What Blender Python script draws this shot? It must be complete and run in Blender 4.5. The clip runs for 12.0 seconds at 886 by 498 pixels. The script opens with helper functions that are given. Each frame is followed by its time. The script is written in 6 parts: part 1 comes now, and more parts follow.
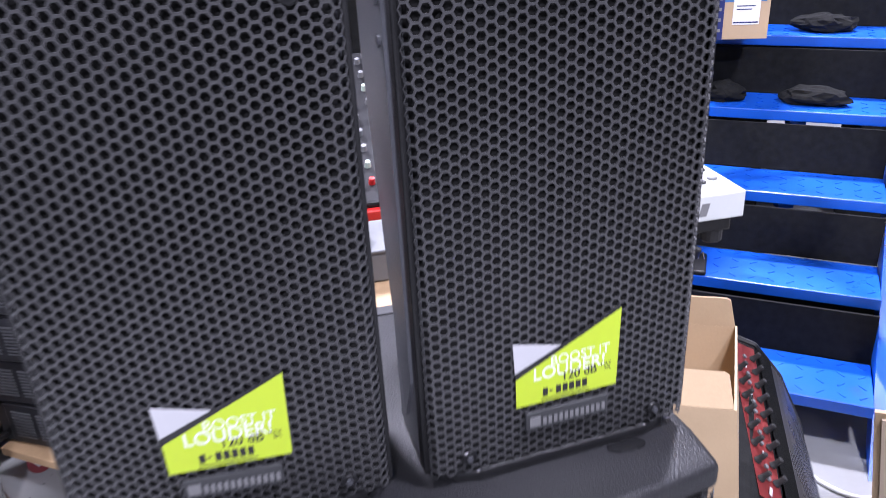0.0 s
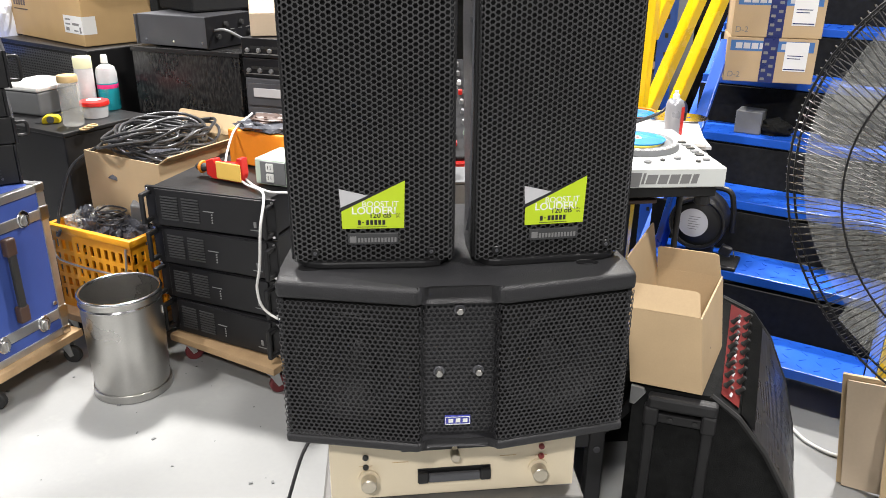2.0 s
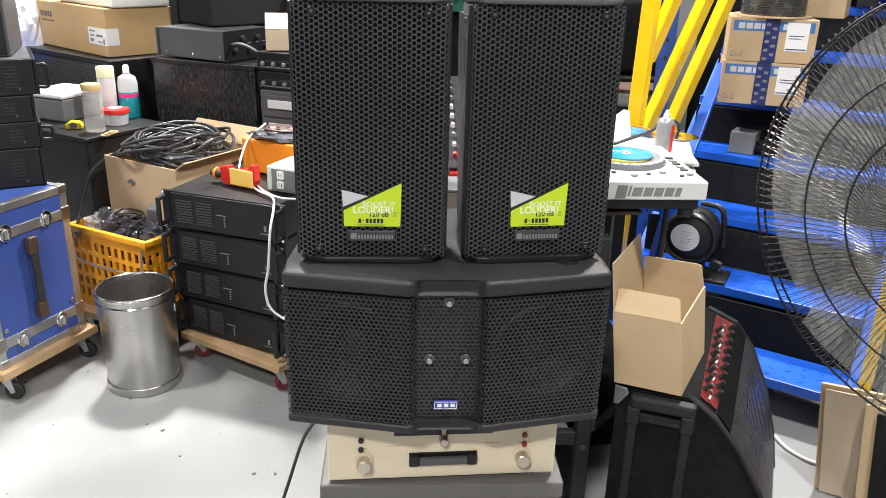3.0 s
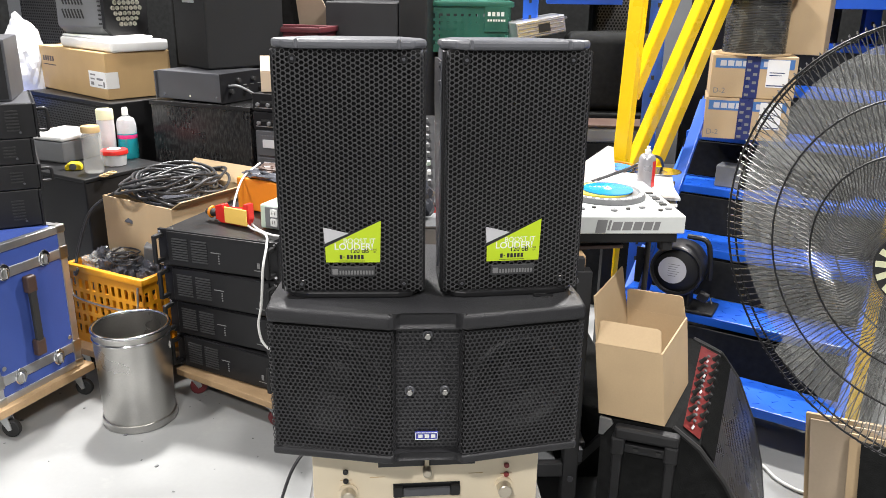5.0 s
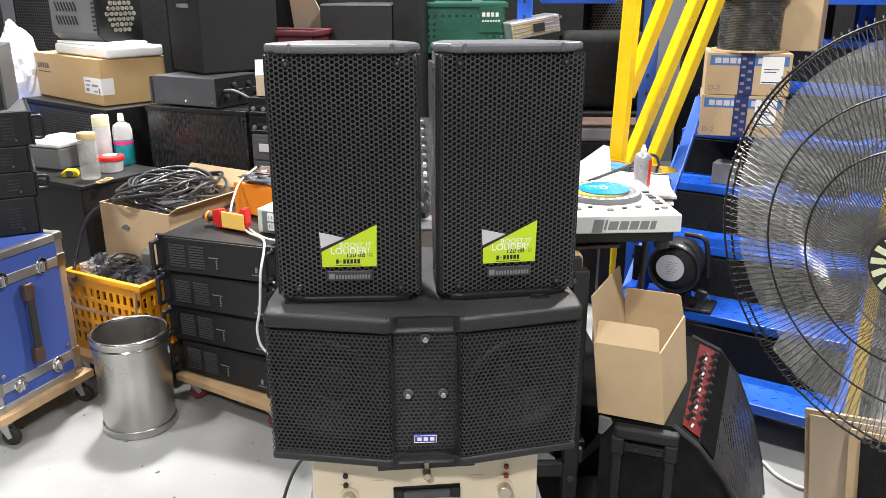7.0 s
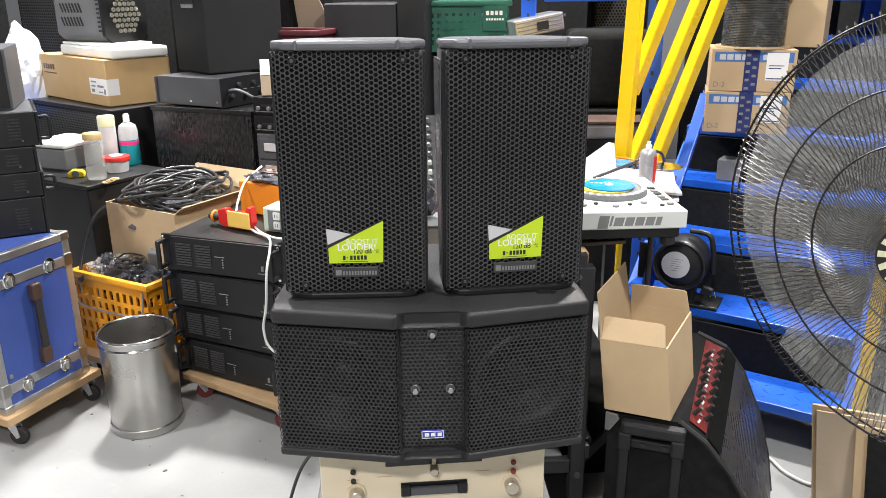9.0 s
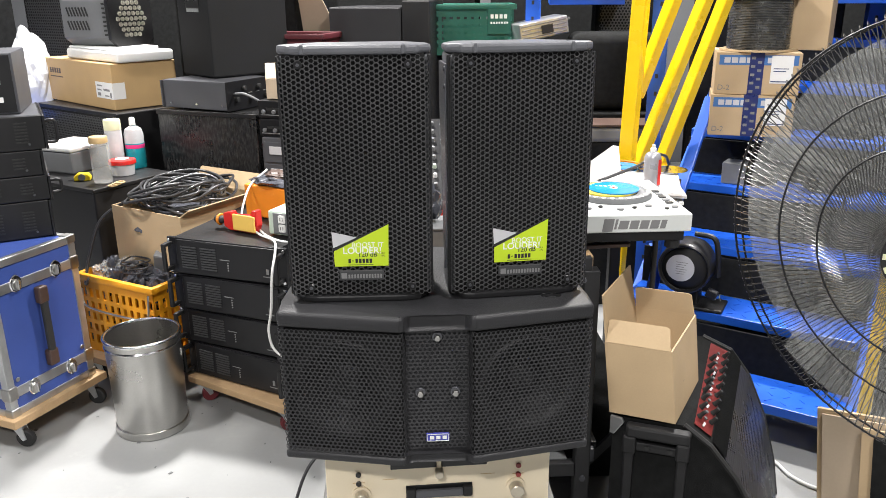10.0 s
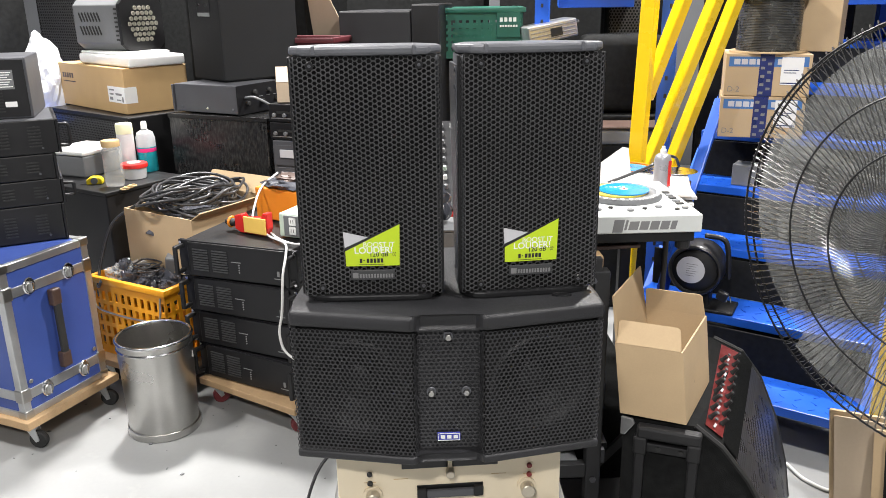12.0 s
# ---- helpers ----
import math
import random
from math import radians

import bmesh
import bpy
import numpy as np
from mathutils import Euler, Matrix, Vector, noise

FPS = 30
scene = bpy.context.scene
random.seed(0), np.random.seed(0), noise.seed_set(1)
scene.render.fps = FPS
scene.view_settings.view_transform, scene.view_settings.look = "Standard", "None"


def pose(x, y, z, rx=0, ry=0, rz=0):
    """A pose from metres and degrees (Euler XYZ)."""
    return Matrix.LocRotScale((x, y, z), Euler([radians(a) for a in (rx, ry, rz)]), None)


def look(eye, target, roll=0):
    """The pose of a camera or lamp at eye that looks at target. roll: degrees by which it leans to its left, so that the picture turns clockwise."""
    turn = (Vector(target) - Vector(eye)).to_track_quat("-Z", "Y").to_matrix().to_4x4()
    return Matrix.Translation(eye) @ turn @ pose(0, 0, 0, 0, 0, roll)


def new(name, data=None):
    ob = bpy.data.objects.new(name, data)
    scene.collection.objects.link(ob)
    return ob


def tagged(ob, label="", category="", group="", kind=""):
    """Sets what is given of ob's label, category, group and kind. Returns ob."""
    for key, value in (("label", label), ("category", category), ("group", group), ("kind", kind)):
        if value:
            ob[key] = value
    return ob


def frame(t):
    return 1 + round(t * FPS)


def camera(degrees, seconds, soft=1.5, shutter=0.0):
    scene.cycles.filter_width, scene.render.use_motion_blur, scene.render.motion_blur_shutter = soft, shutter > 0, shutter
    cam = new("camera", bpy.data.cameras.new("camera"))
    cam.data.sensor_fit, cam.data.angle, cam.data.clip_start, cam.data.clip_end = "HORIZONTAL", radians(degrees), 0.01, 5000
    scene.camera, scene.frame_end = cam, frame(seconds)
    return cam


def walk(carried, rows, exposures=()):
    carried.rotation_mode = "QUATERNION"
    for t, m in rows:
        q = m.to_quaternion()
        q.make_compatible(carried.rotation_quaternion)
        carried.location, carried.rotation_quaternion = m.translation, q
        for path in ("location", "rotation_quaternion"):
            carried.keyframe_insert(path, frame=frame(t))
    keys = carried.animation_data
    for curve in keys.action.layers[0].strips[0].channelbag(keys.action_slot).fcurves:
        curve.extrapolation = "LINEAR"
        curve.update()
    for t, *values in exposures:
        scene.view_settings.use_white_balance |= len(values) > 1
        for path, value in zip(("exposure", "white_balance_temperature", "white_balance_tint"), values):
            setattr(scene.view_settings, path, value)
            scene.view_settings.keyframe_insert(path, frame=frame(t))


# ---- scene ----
cam = camera(58.3, 12.0, soft=0.85, shutter=0.35)
PATH = [
    (0, (0.057, 0.083, 1.45), (0.133, 1.888, 0.592), -3.1),
    (0.5, (0.039, -0.142, 1.462), (0.062, 1.672, 0.62), -3.6),
    (1, (0.097, -0.321, 1.476), (0.043, 1.519, 0.694), -1.4),
    (1.5, (0.139, -0.47, 1.472), (-0.025, 1.371, 0.709), 0.8),
    (2, (0.116, -0.554, 1.47), (-0.054, 1.29, 0.716), 0.4),
    (2.5, (0.103, -0.607, 1.482), (-0.074, 1.241, 0.737), 0.2),
    (3, (0.157, -0.675, 1.485), (-0.038, 1.182, 0.771), 1.5),
    (3.5, (0.186, -0.717, 1.488), (-0.019, 1.156, 0.816), 1.7),
    (5.5, (0.207, -0.718, 1.506), (0.001, 1.169, 0.876), 0.5),
    (6, (0.208, -0.717, 1.507), (0.002, 1.17, 0.877), 0.3),
    (6.5, (0.206, -0.716, 1.507), (0.002, 1.17, 0.874), 0.2),
    (7, (0.21, -0.717, 1.508), (0.006, 1.17, 0.877), 0.0),
    (9, (0.207, -0.723, 1.502), (-0.008, 1.163, 0.871), -0.4),
    (9.5, (0.205, -0.724, 1.505), (-0.016, 1.161, 0.876), -0.4),
    (10, (0.206, -0.727, 1.504), (-0.02, 1.16, 0.88), -0.5),
    (10.5, (0.205, -0.728, 1.504), (-0.026, 1.16, 0.884), -0.6),
    (11, (0.205, -0.729, 1.501), (-0.032, 1.158, 0.885), -0.6),
    (11.5, (0.204, -0.732, 1.502), (-0.038, 1.156, 0.888), -0.7),
    (12, (0.204, -0.736, 1.498), (-0.045, 1.151, 0.885), -0.8),
]
walk(cam, [(t, look(eye, target, roll)) for t, eye, target, roll in PATH],
     exposures=[(0, 1.1, 5600, 28), (0.5, 1.34, 6000, 22), (1.0, 1.03, 6400, 15), (1.5, 0.74, 6600, 12), (3.0, 0.73, 6500, 12), (12.0, 0.72, 6500, 12)])

# ---- world and light ----
world = bpy.data.worlds.new("world")
scene.world = world
world.use_nodes = True
world.node_tree.nodes["Background"].inputs[0].default_value = (0.8, 0.87, 1.0, 1)
world.node_tree.nodes["Background"].inputs[1].default_value = 0.05
LAMPS = [(-1.6, 3.4, 235), (1.6, 3.5, 190), (-2.4, 0.6, 85), (1.5, 0.0, 85), (-0.4, -3.0, 130)]
CEILING = 4.2

# ---- materials ----
def mat(name, color, rough=0.5, metal=0.0, vary=0.12, scale=8.0, fine=120.0, bump=0.1, spots=None, rough_vary=0.15, alpha=1.0, trans=0.0, emit=0.0, rand=0.0, coat=0.0, spec=0.5, streak=None):
    """A surface with variation at two scales, fine relief and optional spots of dirt or wear."""
    m = bpy.data.materials.new(name)
    m.use_nodes = True
    nt = m.node_tree
    bsdf = nt.nodes["Principled BSDF"]
    tc = nt.nodes.new("ShaderNodeTexCoord")
    big = nt.nodes.new("ShaderNodeTexNoise")
    big.inputs["Scale"].default_value = scale
    big.inputs["Detail"].default_value = 6
    small = nt.nodes.new("ShaderNodeTexNoise")
    small.inputs["Scale"].default_value = fine
    small.inputs["Detail"].default_value = 3
    for n in (big, small):
        nt.links.new(tc.outputs["Object"], n.inputs["Vector"])
    ramp = nt.nodes.new("ShaderNodeValToRGB")
    c = Vector(color[:3])
    ramp.color_ramp.elements[0].position, ramp.color_ramp.elements[1].position = 0.3, 0.72
    ramp.color_ramp.elements[0].color = (*(c * (1 - vary)), 1)
    ramp.color_ramp.elements[1].color = (*[min(1, v * (1 + vary)) for v in c], 1)
    nt.links.new(big.outputs["Fac"], ramp.inputs["Fac"])
    out = ramp.outputs["Color"]
    mix = nt.nodes.new("ShaderNodeMix")
    mix.data_type, mix.blend_type = "RGBA", "MULTIPLY"
    mix.inputs["Factor"].default_value = vary
    nt.links.new(out, mix.inputs["A"])
    nt.links.new(small.outputs["Fac"], mix.inputs["B"])
    out = mix.outputs["Result"]
    if spots:
        colour, size, low, high = spots
        sp = nt.nodes.new("ShaderNodeTexNoise")
        sp.inputs["Scale"].default_value = size
        sp.inputs["Detail"].default_value = 8
        sp.inputs["Roughness"].default_value = 0.65
        if streak:
            mp = nt.nodes.new("ShaderNodeMapping")
            mp.inputs["Scale"].default_value = streak
            nt.links.new(tc.outputs["Object"], mp.inputs["Vector"])
            nt.links.new(mp.outputs["Vector"], sp.inputs["Vector"])
        else:
            nt.links.new(tc.outputs["Object"], sp.inputs["Vector"])
        r2 = nt.nodes.new("ShaderNodeMapRange")
        r2.inputs["From Min"].default_value, r2.inputs["From Max"].default_value = low, high
        nt.links.new(sp.outputs["Fac"], r2.inputs["Value"])
        m2 = nt.nodes.new("ShaderNodeMix")
        m2.data_type = "RGBA"
        nt.links.new(r2.outputs["Result"], m2.inputs["Factor"])
        nt.links.new(out, m2.inputs["A"])
        m2.inputs["B"].default_value = (*colour, 1)
        out = m2.outputs["Result"]
    if rand:
        oi = nt.nodes.new("ShaderNodeObjectInfo")
        hs = nt.nodes.new("ShaderNodeHueSaturation")
        mr = nt.nodes.new("ShaderNodeMapRange")
        mr.inputs["To Min"].default_value, mr.inputs["To Max"].default_value = 1 - rand, 1 + rand
        nt.links.new(oi.outputs["Random"], mr.inputs["Value"])
        nt.links.new(mr.outputs["Result"], hs.inputs["Value"])
        nt.links.new(out, hs.inputs["Color"])
        out = hs.outputs["Color"]
    nt.links.new(out, bsdf.inputs["Base Color"])
    rr = nt.nodes.new("ShaderNodeMapRange")
    rr.inputs["To Min"].default_value = max(0.02, rough - rough_vary)
    rr.inputs["To Max"].default_value = min(1, rough + rough_vary)
    nt.links.new(big.outputs["Fac"], rr.inputs["Value"])
    nt.links.new(rr.outputs["Result"], bsdf.inputs["Roughness"])
    bsdf.inputs["Metallic"].default_value = metal
    bsdf.inputs["Coat Weight"].default_value = coat
    bsdf.inputs["Specular IOR Level"].default_value = spec
    if bump:
        b = nt.nodes.new("ShaderNodeBump")
        b.inputs["Strength"].default_value = bump
        b.inputs["Distance"].default_value = 0.002
        nt.links.new(small.outputs["Fac"], b.inputs["Height"])
        nt.links.new(b.outputs["Normal"], bsdf.inputs["Normal"])
    bsdf.inputs["Alpha"].default_value = alpha
    bsdf.inputs["Transmission Weight"].default_value = trans
    if emit:
        bsdf.inputs["Emission Color"].default_value = (*color[:3], 1)
        bsdf.inputs["Emission Strength"].default_value = emit
    return m


M = {
    "floor": mat("floor_paint", (0.285, 0.29, 0.287), 0.38, vary=0.07, scale=1.6, fine=60, bump=0.04, spots=((0.33, 0.33, 0.32), 5.0, 0.60, 0.80)),
    "wall": mat("wall_panel", (0.13, 0.135, 0.145), 0.7, vary=0.15, scale=1.2),
    "ceil": mat("ceiling_sheet", (0.22, 0.225, 0.23), 0.8, vary=0.1, scale=1.0),
    "plastic": mat("black_plastic", (0.014, 0.014, 0.015), 0.45, spec=0.4, vary=0.25, scale=6, fine=500, bump=0.25),
    "plastic_smooth": mat("smooth_black_plastic", (0.014, 0.014, 0.015), 0.3, vary=0.2, scale=5, fine=200, bump=0.05),
    "cap": mat("grey_cap_plastic", (0.12, 0.124, 0.137), 0.38, vary=0.15, scale=9, fine=600, bump=0.2),
    "fbt": mat("textured_black_paint", (0.022, 0.022, 0.0245), 0.5, spec=0.45, vary=0.2, scale=5, fine=420, bump=0.5, spots=((0.09, 0.09, 0.09), 30, 0.66, 0.9)),
    "grille": mat("grille_steel", (0.085, 0.085, 0.088), 0.36, metal=0.35, vary=0.15, scale=4, fine=300, bump=0.03),
    "grille_side": mat("grille_flank", (0.045, 0.045, 0.048), 0.38, metal=0.3, vary=0.15, scale=4, fine=300, bump=0.03),
    "badgegrey": mat("badge_grey_plastic", (0.045, 0.046, 0.048), 0.35, vary=0.1, scale=12, bump=0.02),
    "knobmetal": mat("satin_champagne_metal", (0.62, 0.56, 0.45), 0.36, metal=0.6, vary=0.08, scale=14, bump=0.03),
    "stonegrey": mat("grey_brown_paint", (0.15, 0.145, 0.135), 0.5, vary=0.15, scale=7, fine=200, bump=0.1),
    "speakerpaint": mat("black_texture_paint", (0.017, 0.0175, 0.0185), 0.75, spec=0.2, vary=0.15, scale=6, fine=380, bump=0.4),
    "foam": mat("black_foam", (0.004, 0.004, 0.004), 0.95, vary=0.2, scale=30, bump=0.2),
    "cone": mat("woofer_paper", (0.018, 0.018, 0.019), 0.55, vary=0.2, scale=20),
    "blackmetal": mat("black_powder_coat", (0.016, 0.016, 0.017), 0.42, spec=0.35, vary=0.25, scale=7, fine=300, bump=0.15, spots=((0.10, 0.10, 0.10), 14, 0.66, 0.85)),
    "ampface": mat("amp_front_black", (0.013, 0.013, 0.0145), 0.38, spec=0.32, vary=0.2, scale=6, fine=300, bump=0.1, spots=((0.10, 0.10, 0.11), 9, 0.68, 0.9)),
    "worn": mat("scuffed_black_board", (0.009, 0.009, 0.010), 0.28, vary=0.3, scale=4, fine=90, bump=0.15, spots=((0.09, 0.09, 0.088), 10, 0.44, 0.85), streak=(11.0, 11.0, 3.5)),
    "benchsteel": mat("worn_bench_paint", (0.028, 0.028, 0.030), 0.5, vary=0.3, scale=9, fine=200, bump=0.2, spots=((0.22, 0.22, 0.22), 60, 0.66, 0.75)),
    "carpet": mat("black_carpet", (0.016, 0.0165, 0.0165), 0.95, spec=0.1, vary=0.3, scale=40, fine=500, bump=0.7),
    "greymetal": mat("dark_grey_metal", (0.105, 0.107, 0.118), 0.4, metal=0.3, vary=0.12, scale=5, fine=200, bump=0.05),
    "greyplastic": mat("mid_grey_plastic", (0.16, 0.165, 0.17), 0.5, vary=0.12, scale=6),
    "blue_case": mat("blue_laminate", (0.045, 0.082, 0.30), 0.35, vary=0.12, scale=5, fine=400, bump=0.15),
    "alu": mat("aluminium", (0.62, 0.63, 0.64), 0.34, metal=0.9, vary=0.12, scale=12, fine=200, bump=0.06),
    "chrome": mat("chrome", (0.75, 0.75, 0.76), 0.15, metal=1.0, vary=0.1, scale=15, bump=0.02, rough_vary=0.08),
    "steel": mat("brushed_steel", (0.52, 0.51, 0.49), 0.3, metal=1.0, vary=0.1, scale=5, fine=160, bump=0.04, rough_vary=0.1),
    "plywood": mat("plywood", (0.48, 0.32, 0.17), 0.6, vary=0.18, scale=9, fine=140, bump=0.15),
    "card": mat("corrugated_card", (0.50, 0.365, 0.215), 0.75, vary=0.09, scale=5, fine=220, bump=0.12, rough_vary=0.05),
    "card_gold": mat("golden_card", (0.54, 0.36, 0.17), 0.72, vary=0.08, scale=5, fine=220, bump=0.12, rough_vary=0.05),
    "card_in": mat("inner_card", (0.42, 0.31, 0.19), 0.8, vary=0.09, scale=5, fine=220, bump=0.12, rough_vary=0.05),
    "crate": mat("yellow_crate_plastic", (0.85, 0.36, 0.015), 0.4, vary=0.1, scale=8, bump=0.05, spots=((0.45, 0.24, 0.05), 12, 0.64, 0.9)),
    "red": mat("red_plastic", (0.65, 0.025, 0.02), 0.35, vary=0.08, scale=10, bump=0.03),
    "redpanel": mat("red_panel_paint", (0.28, 0.04, 0.038), 0.45, vary=0.12, scale=14, bump=0.05),
    "darkred": mat("dark_red_crate_plastic", (0.085, 0.012, 0.017), 0.5, vary=0.15, scale=10),
    "orange": mat("orange_paper", (0.75, 0.24, 0.015), 0.5, vary=0.08, scale=8),
    "sticker_yellow": mat("yellow_sticker", (0.85, 0.55, 0.12), 0.5, vary=0.05, scale=10, bump=0.02),
    "white": mat("white_plastic", (0.75, 0.75, 0.73), 0.4, vary=0.05, scale=8, bump=0.03),
    "paper": mat("white_paper", (0.78, 0.78, 0.77), 0.7, vary=0.04, scale=8, bump=0.03),
    "foamwhite": mat("white_foam", (0.80, 0.80, 0.78), 0.8, vary=0.05, scale=10, fine=250, bump=0.3),
    "bag": mat("white_plastic_bag", (0.72, 0.73, 0.76), 0.35, vary=0.08, scale=9, bump=0.1),
    "clearbag": mat("clear_plastic_film", (0.075, 0.078, 0.092), 0.12, vary=0.2, scale=25, fine=80, bump=0.6),
    "deck": mat("deck_white_paint", (0.62, 0.64, 0.62), 0.35, vary=0.04, scale=6, bump=0.02),
    "disc_blue": mat("blue_print", (0.01, 0.25, 0.62), 0.25, vary=0.12, scale=12, bump=0.0),
    "disc_yellow": mat("yellow_print", (0.75, 0.6, 0.08), 0.3, vary=0.12, scale=12, bump=0.0),
    "lime": mat("lime_print", (0.50, 0.66, 0.02), 0.35, vary=0.03, scale=8, bump=0.0),
    "sticker_grey": mat("pale_grey_print", (0.55, 0.55, 0.57), 0.35, vary=0.04, scale=8, bump=0.0),
    "ink": mat("black_ink", (0.02, 0.02, 0.02), 0.5, vary=0.05, bump=0.0),
    "inkgrey": mat("grey_ink", (0.20, 0.20, 0.20), 0.5, vary=0.05, bump=0.0),
    "inkwhite": mat("white_ink", (0.80, 0.82, 0.78), 0.4, vary=0.03, bump=0.0),
    "badgeblue": mat("blue_badge", (0.06, 0.07, 0.38), 0.3, vary=0.1, bump=0.0),
    "navy": mat("navy_tape", (0.02, 0.03, 0.13), 0.3, vary=0.1, scale=20, bump=0.03),
    "bluesteel": mat("blue_enamel_steel", (0.014, 0.105, 0.60), 0.34, vary=0.12, scale=5, fine=160, bump=0.06, spots=((0.03, 0.06, 0.16), 7, 0.58, 0.85)),
    "yellowsteel": mat("yellow_enamel_steel", (0.95, 0.60, 0.008), 0.28, vary=0.08, scale=5, fine=160, bump=0.05, spots=((0.5, 0.28, 0.03), 14, 0.66, 0.85), coat=0.6),
    "cream": mat("champagne_aluminium", (0.82, 0.71, 0.52), 0.42, metal=0.0, vary=0.05, scale=6, fine=300, bump=0.04),
    "rubber": mat("black_rubber", (0.02, 0.02, 0.02), 0.7, vary=0.2, scale=20, bump=0.1),
    "redrubber": mat("maroon_wheel", (0.16, 0.025, 0.03), 0.5, vary=0.15, scale=20),
    "cable": mat("cable_jacket", (0.04, 0.04, 0.043), 0.32, vary=0.2, scale=30, bump=0.05),
    "cablewhite": mat("white_cable", (0.72, 0.72, 0.70), 0.4, vary=0.05, scale=30, bump=0.03),
    "wire": mat("fan_wire", (0.22, 0.215, 0.21), 0.28, metal=0.85, vary=0.15, scale=20, bump=0.02),
    "blade": mat("fan_blade", (0.62, 0.63, 0.61), 0.42, vary=0.08, scale=3, bump=0.02, alpha=0.34),
    "bandblue": mat("blue_print_band", (0.06, 0.17, 0.42), 0.45, vary=0.08, bump=0.0),
    "silver": mat("silver_print", (0.36, 0.36, 0.39), 0.3, metal=0.3, vary=0.06, bump=0.0),
    "teal": mat("teal_wrap", (0.01, 0.30, 0.36), 0.3, vary=0.06, bump=0.0),
    "pink": mat("pink_print", (0.75, 0.04, 0.22), 0.35, vary=0.05, bump=0.0),
    "palegreen": mat("pale_green_plastic", (0.50, 0.60, 0.50), 0.45, vary=0.05, scale=9, bump=0.03),
    "palecap": mat("pale_yellow_cap", (0.75, 0.75, 0.50), 0.45, vary=0.05, bump=0.02),
    "tan": mat("tan_lid", (0.55, 0.38, 0.18), 0.5, vary=0.06, bump=0.02),
    "yellow": mat("yellow_plastic", (0.85, 0.65, 0.02), 0.35, vary=0.06, bump=0.02),
    "green": mat("green_crate_plastic", (0.012, 0.11, 0.075), 0.45, vary=0.12, scale=8, bump=0.05),
    "brown": mat("brown_leather_plastic", (0.07, 0.04, 0.03), 0.5, vary=0.2, scale=12),
    "clear": mat("clear_plastic", (0.80, 0.80, 0.76), 0.12, vary=0.05, scale=10, alpha=0.3, bump=0.05, rough_vary=0.06),
    "hazy": mat("hazy_plastic", (0.70, 0.70, 0.71), 0.3, vary=0.06, scale=10, alpha=0.75, bump=0.05),
    "lens": mat("led_lens", (0.26, 0.25, 0.21), 0.14, vary=0.2, scale=60, bump=0.0, coat=0.5),
    "beige": mat("beige_board", (0.55, 0.44, 0.32), 0.7, vary=0.08, scale=4),
    "woodlight": mat("pale_wood", (0.42, 0.28, 0.15), 0.6, vary=0.15, scale=10),
    "lampglow": mat("lamp_diffuser", (0.95, 0.98, 1.0), 0.5, vary=0.0, bump=0.0, emit=8.0),
    "spool": mat("wound_wire", (0.16, 0.16, 0.155), 0.25, metal=0.6, vary=0.3, scale=18, fine=200, bump=0.1),
}

# ---- building tools ----
def rot2(x, y, deg):
    a = radians(deg)
    return x * math.cos(a) - y * math.sin(a), x * math.sin(a) + y * math.cos(a)


def part(name, bm, material, parent, label="", smooth=None):
    """Links a bmesh as one mesh object under a thing or a part."""
    me = bpy.data.meshes.new(name)
    bmesh.ops.recalc_face_normals(bm, faces=bm.faces[:])
    bm.to_mesh(me)
    bm.free()
    return part_mesh(name, me, material, parent, label, smooth)


def part_mesh(name, me, material, parent, label="", smooth=None):
    if not me.materials:
        me.materials.append(M[material])
    if smooth:
        me.shade_smooth()
        me.set_sharp_from_angle(angle=radians(smooth))
    ob = new(name, me)
    if parent is not None:
        ob.parent = parent
    if label:
        ob["label"] = label
    return ob


def thing(name, m, label, category, group="", kind=""):
    """An Empty at the base of a thing, that its parts are children of."""
    ob = new(name)
    ob.empty_display_size = 0.05
    ob.matrix_world = m
    return tagged(ob, label, category, group, kind)


def put(bm, verts, m):
    if m is not None:
        bmesh.ops.transform(bm, matrix=m, verts=verts)


def box(bm, lo, hi, bevel=0.0, seg=2, m=None):
    """A box between two corners, with rounded edges."""
    lo, hi = Vector(lo), Vector(hi)
    geom = bmesh.ops.create_cube(bm, size=1)["verts"]
    bmesh.ops.transform(bm, matrix=Matrix.Translation((lo + hi) / 2) @ Matrix.Diagonal((*(hi - lo), 1)), verts=geom)
    if bevel:
        edges = list({e for v in geom for e in v.link_edges})
        made = bmesh.ops.bevel(bm, geom=edges, offset=bevel, segments=seg, affect="EDGES", profile=0.5)
        geom = list({v for f in made["faces"] for v in f.verts} | {v for v in geom if v.is_valid})
    put(bm, geom, m)
    return bm


def B(lo, hi, bevel=0.0, seg=2, m=None):
    return box(bmesh.new(), lo, hi, bevel, seg, m)


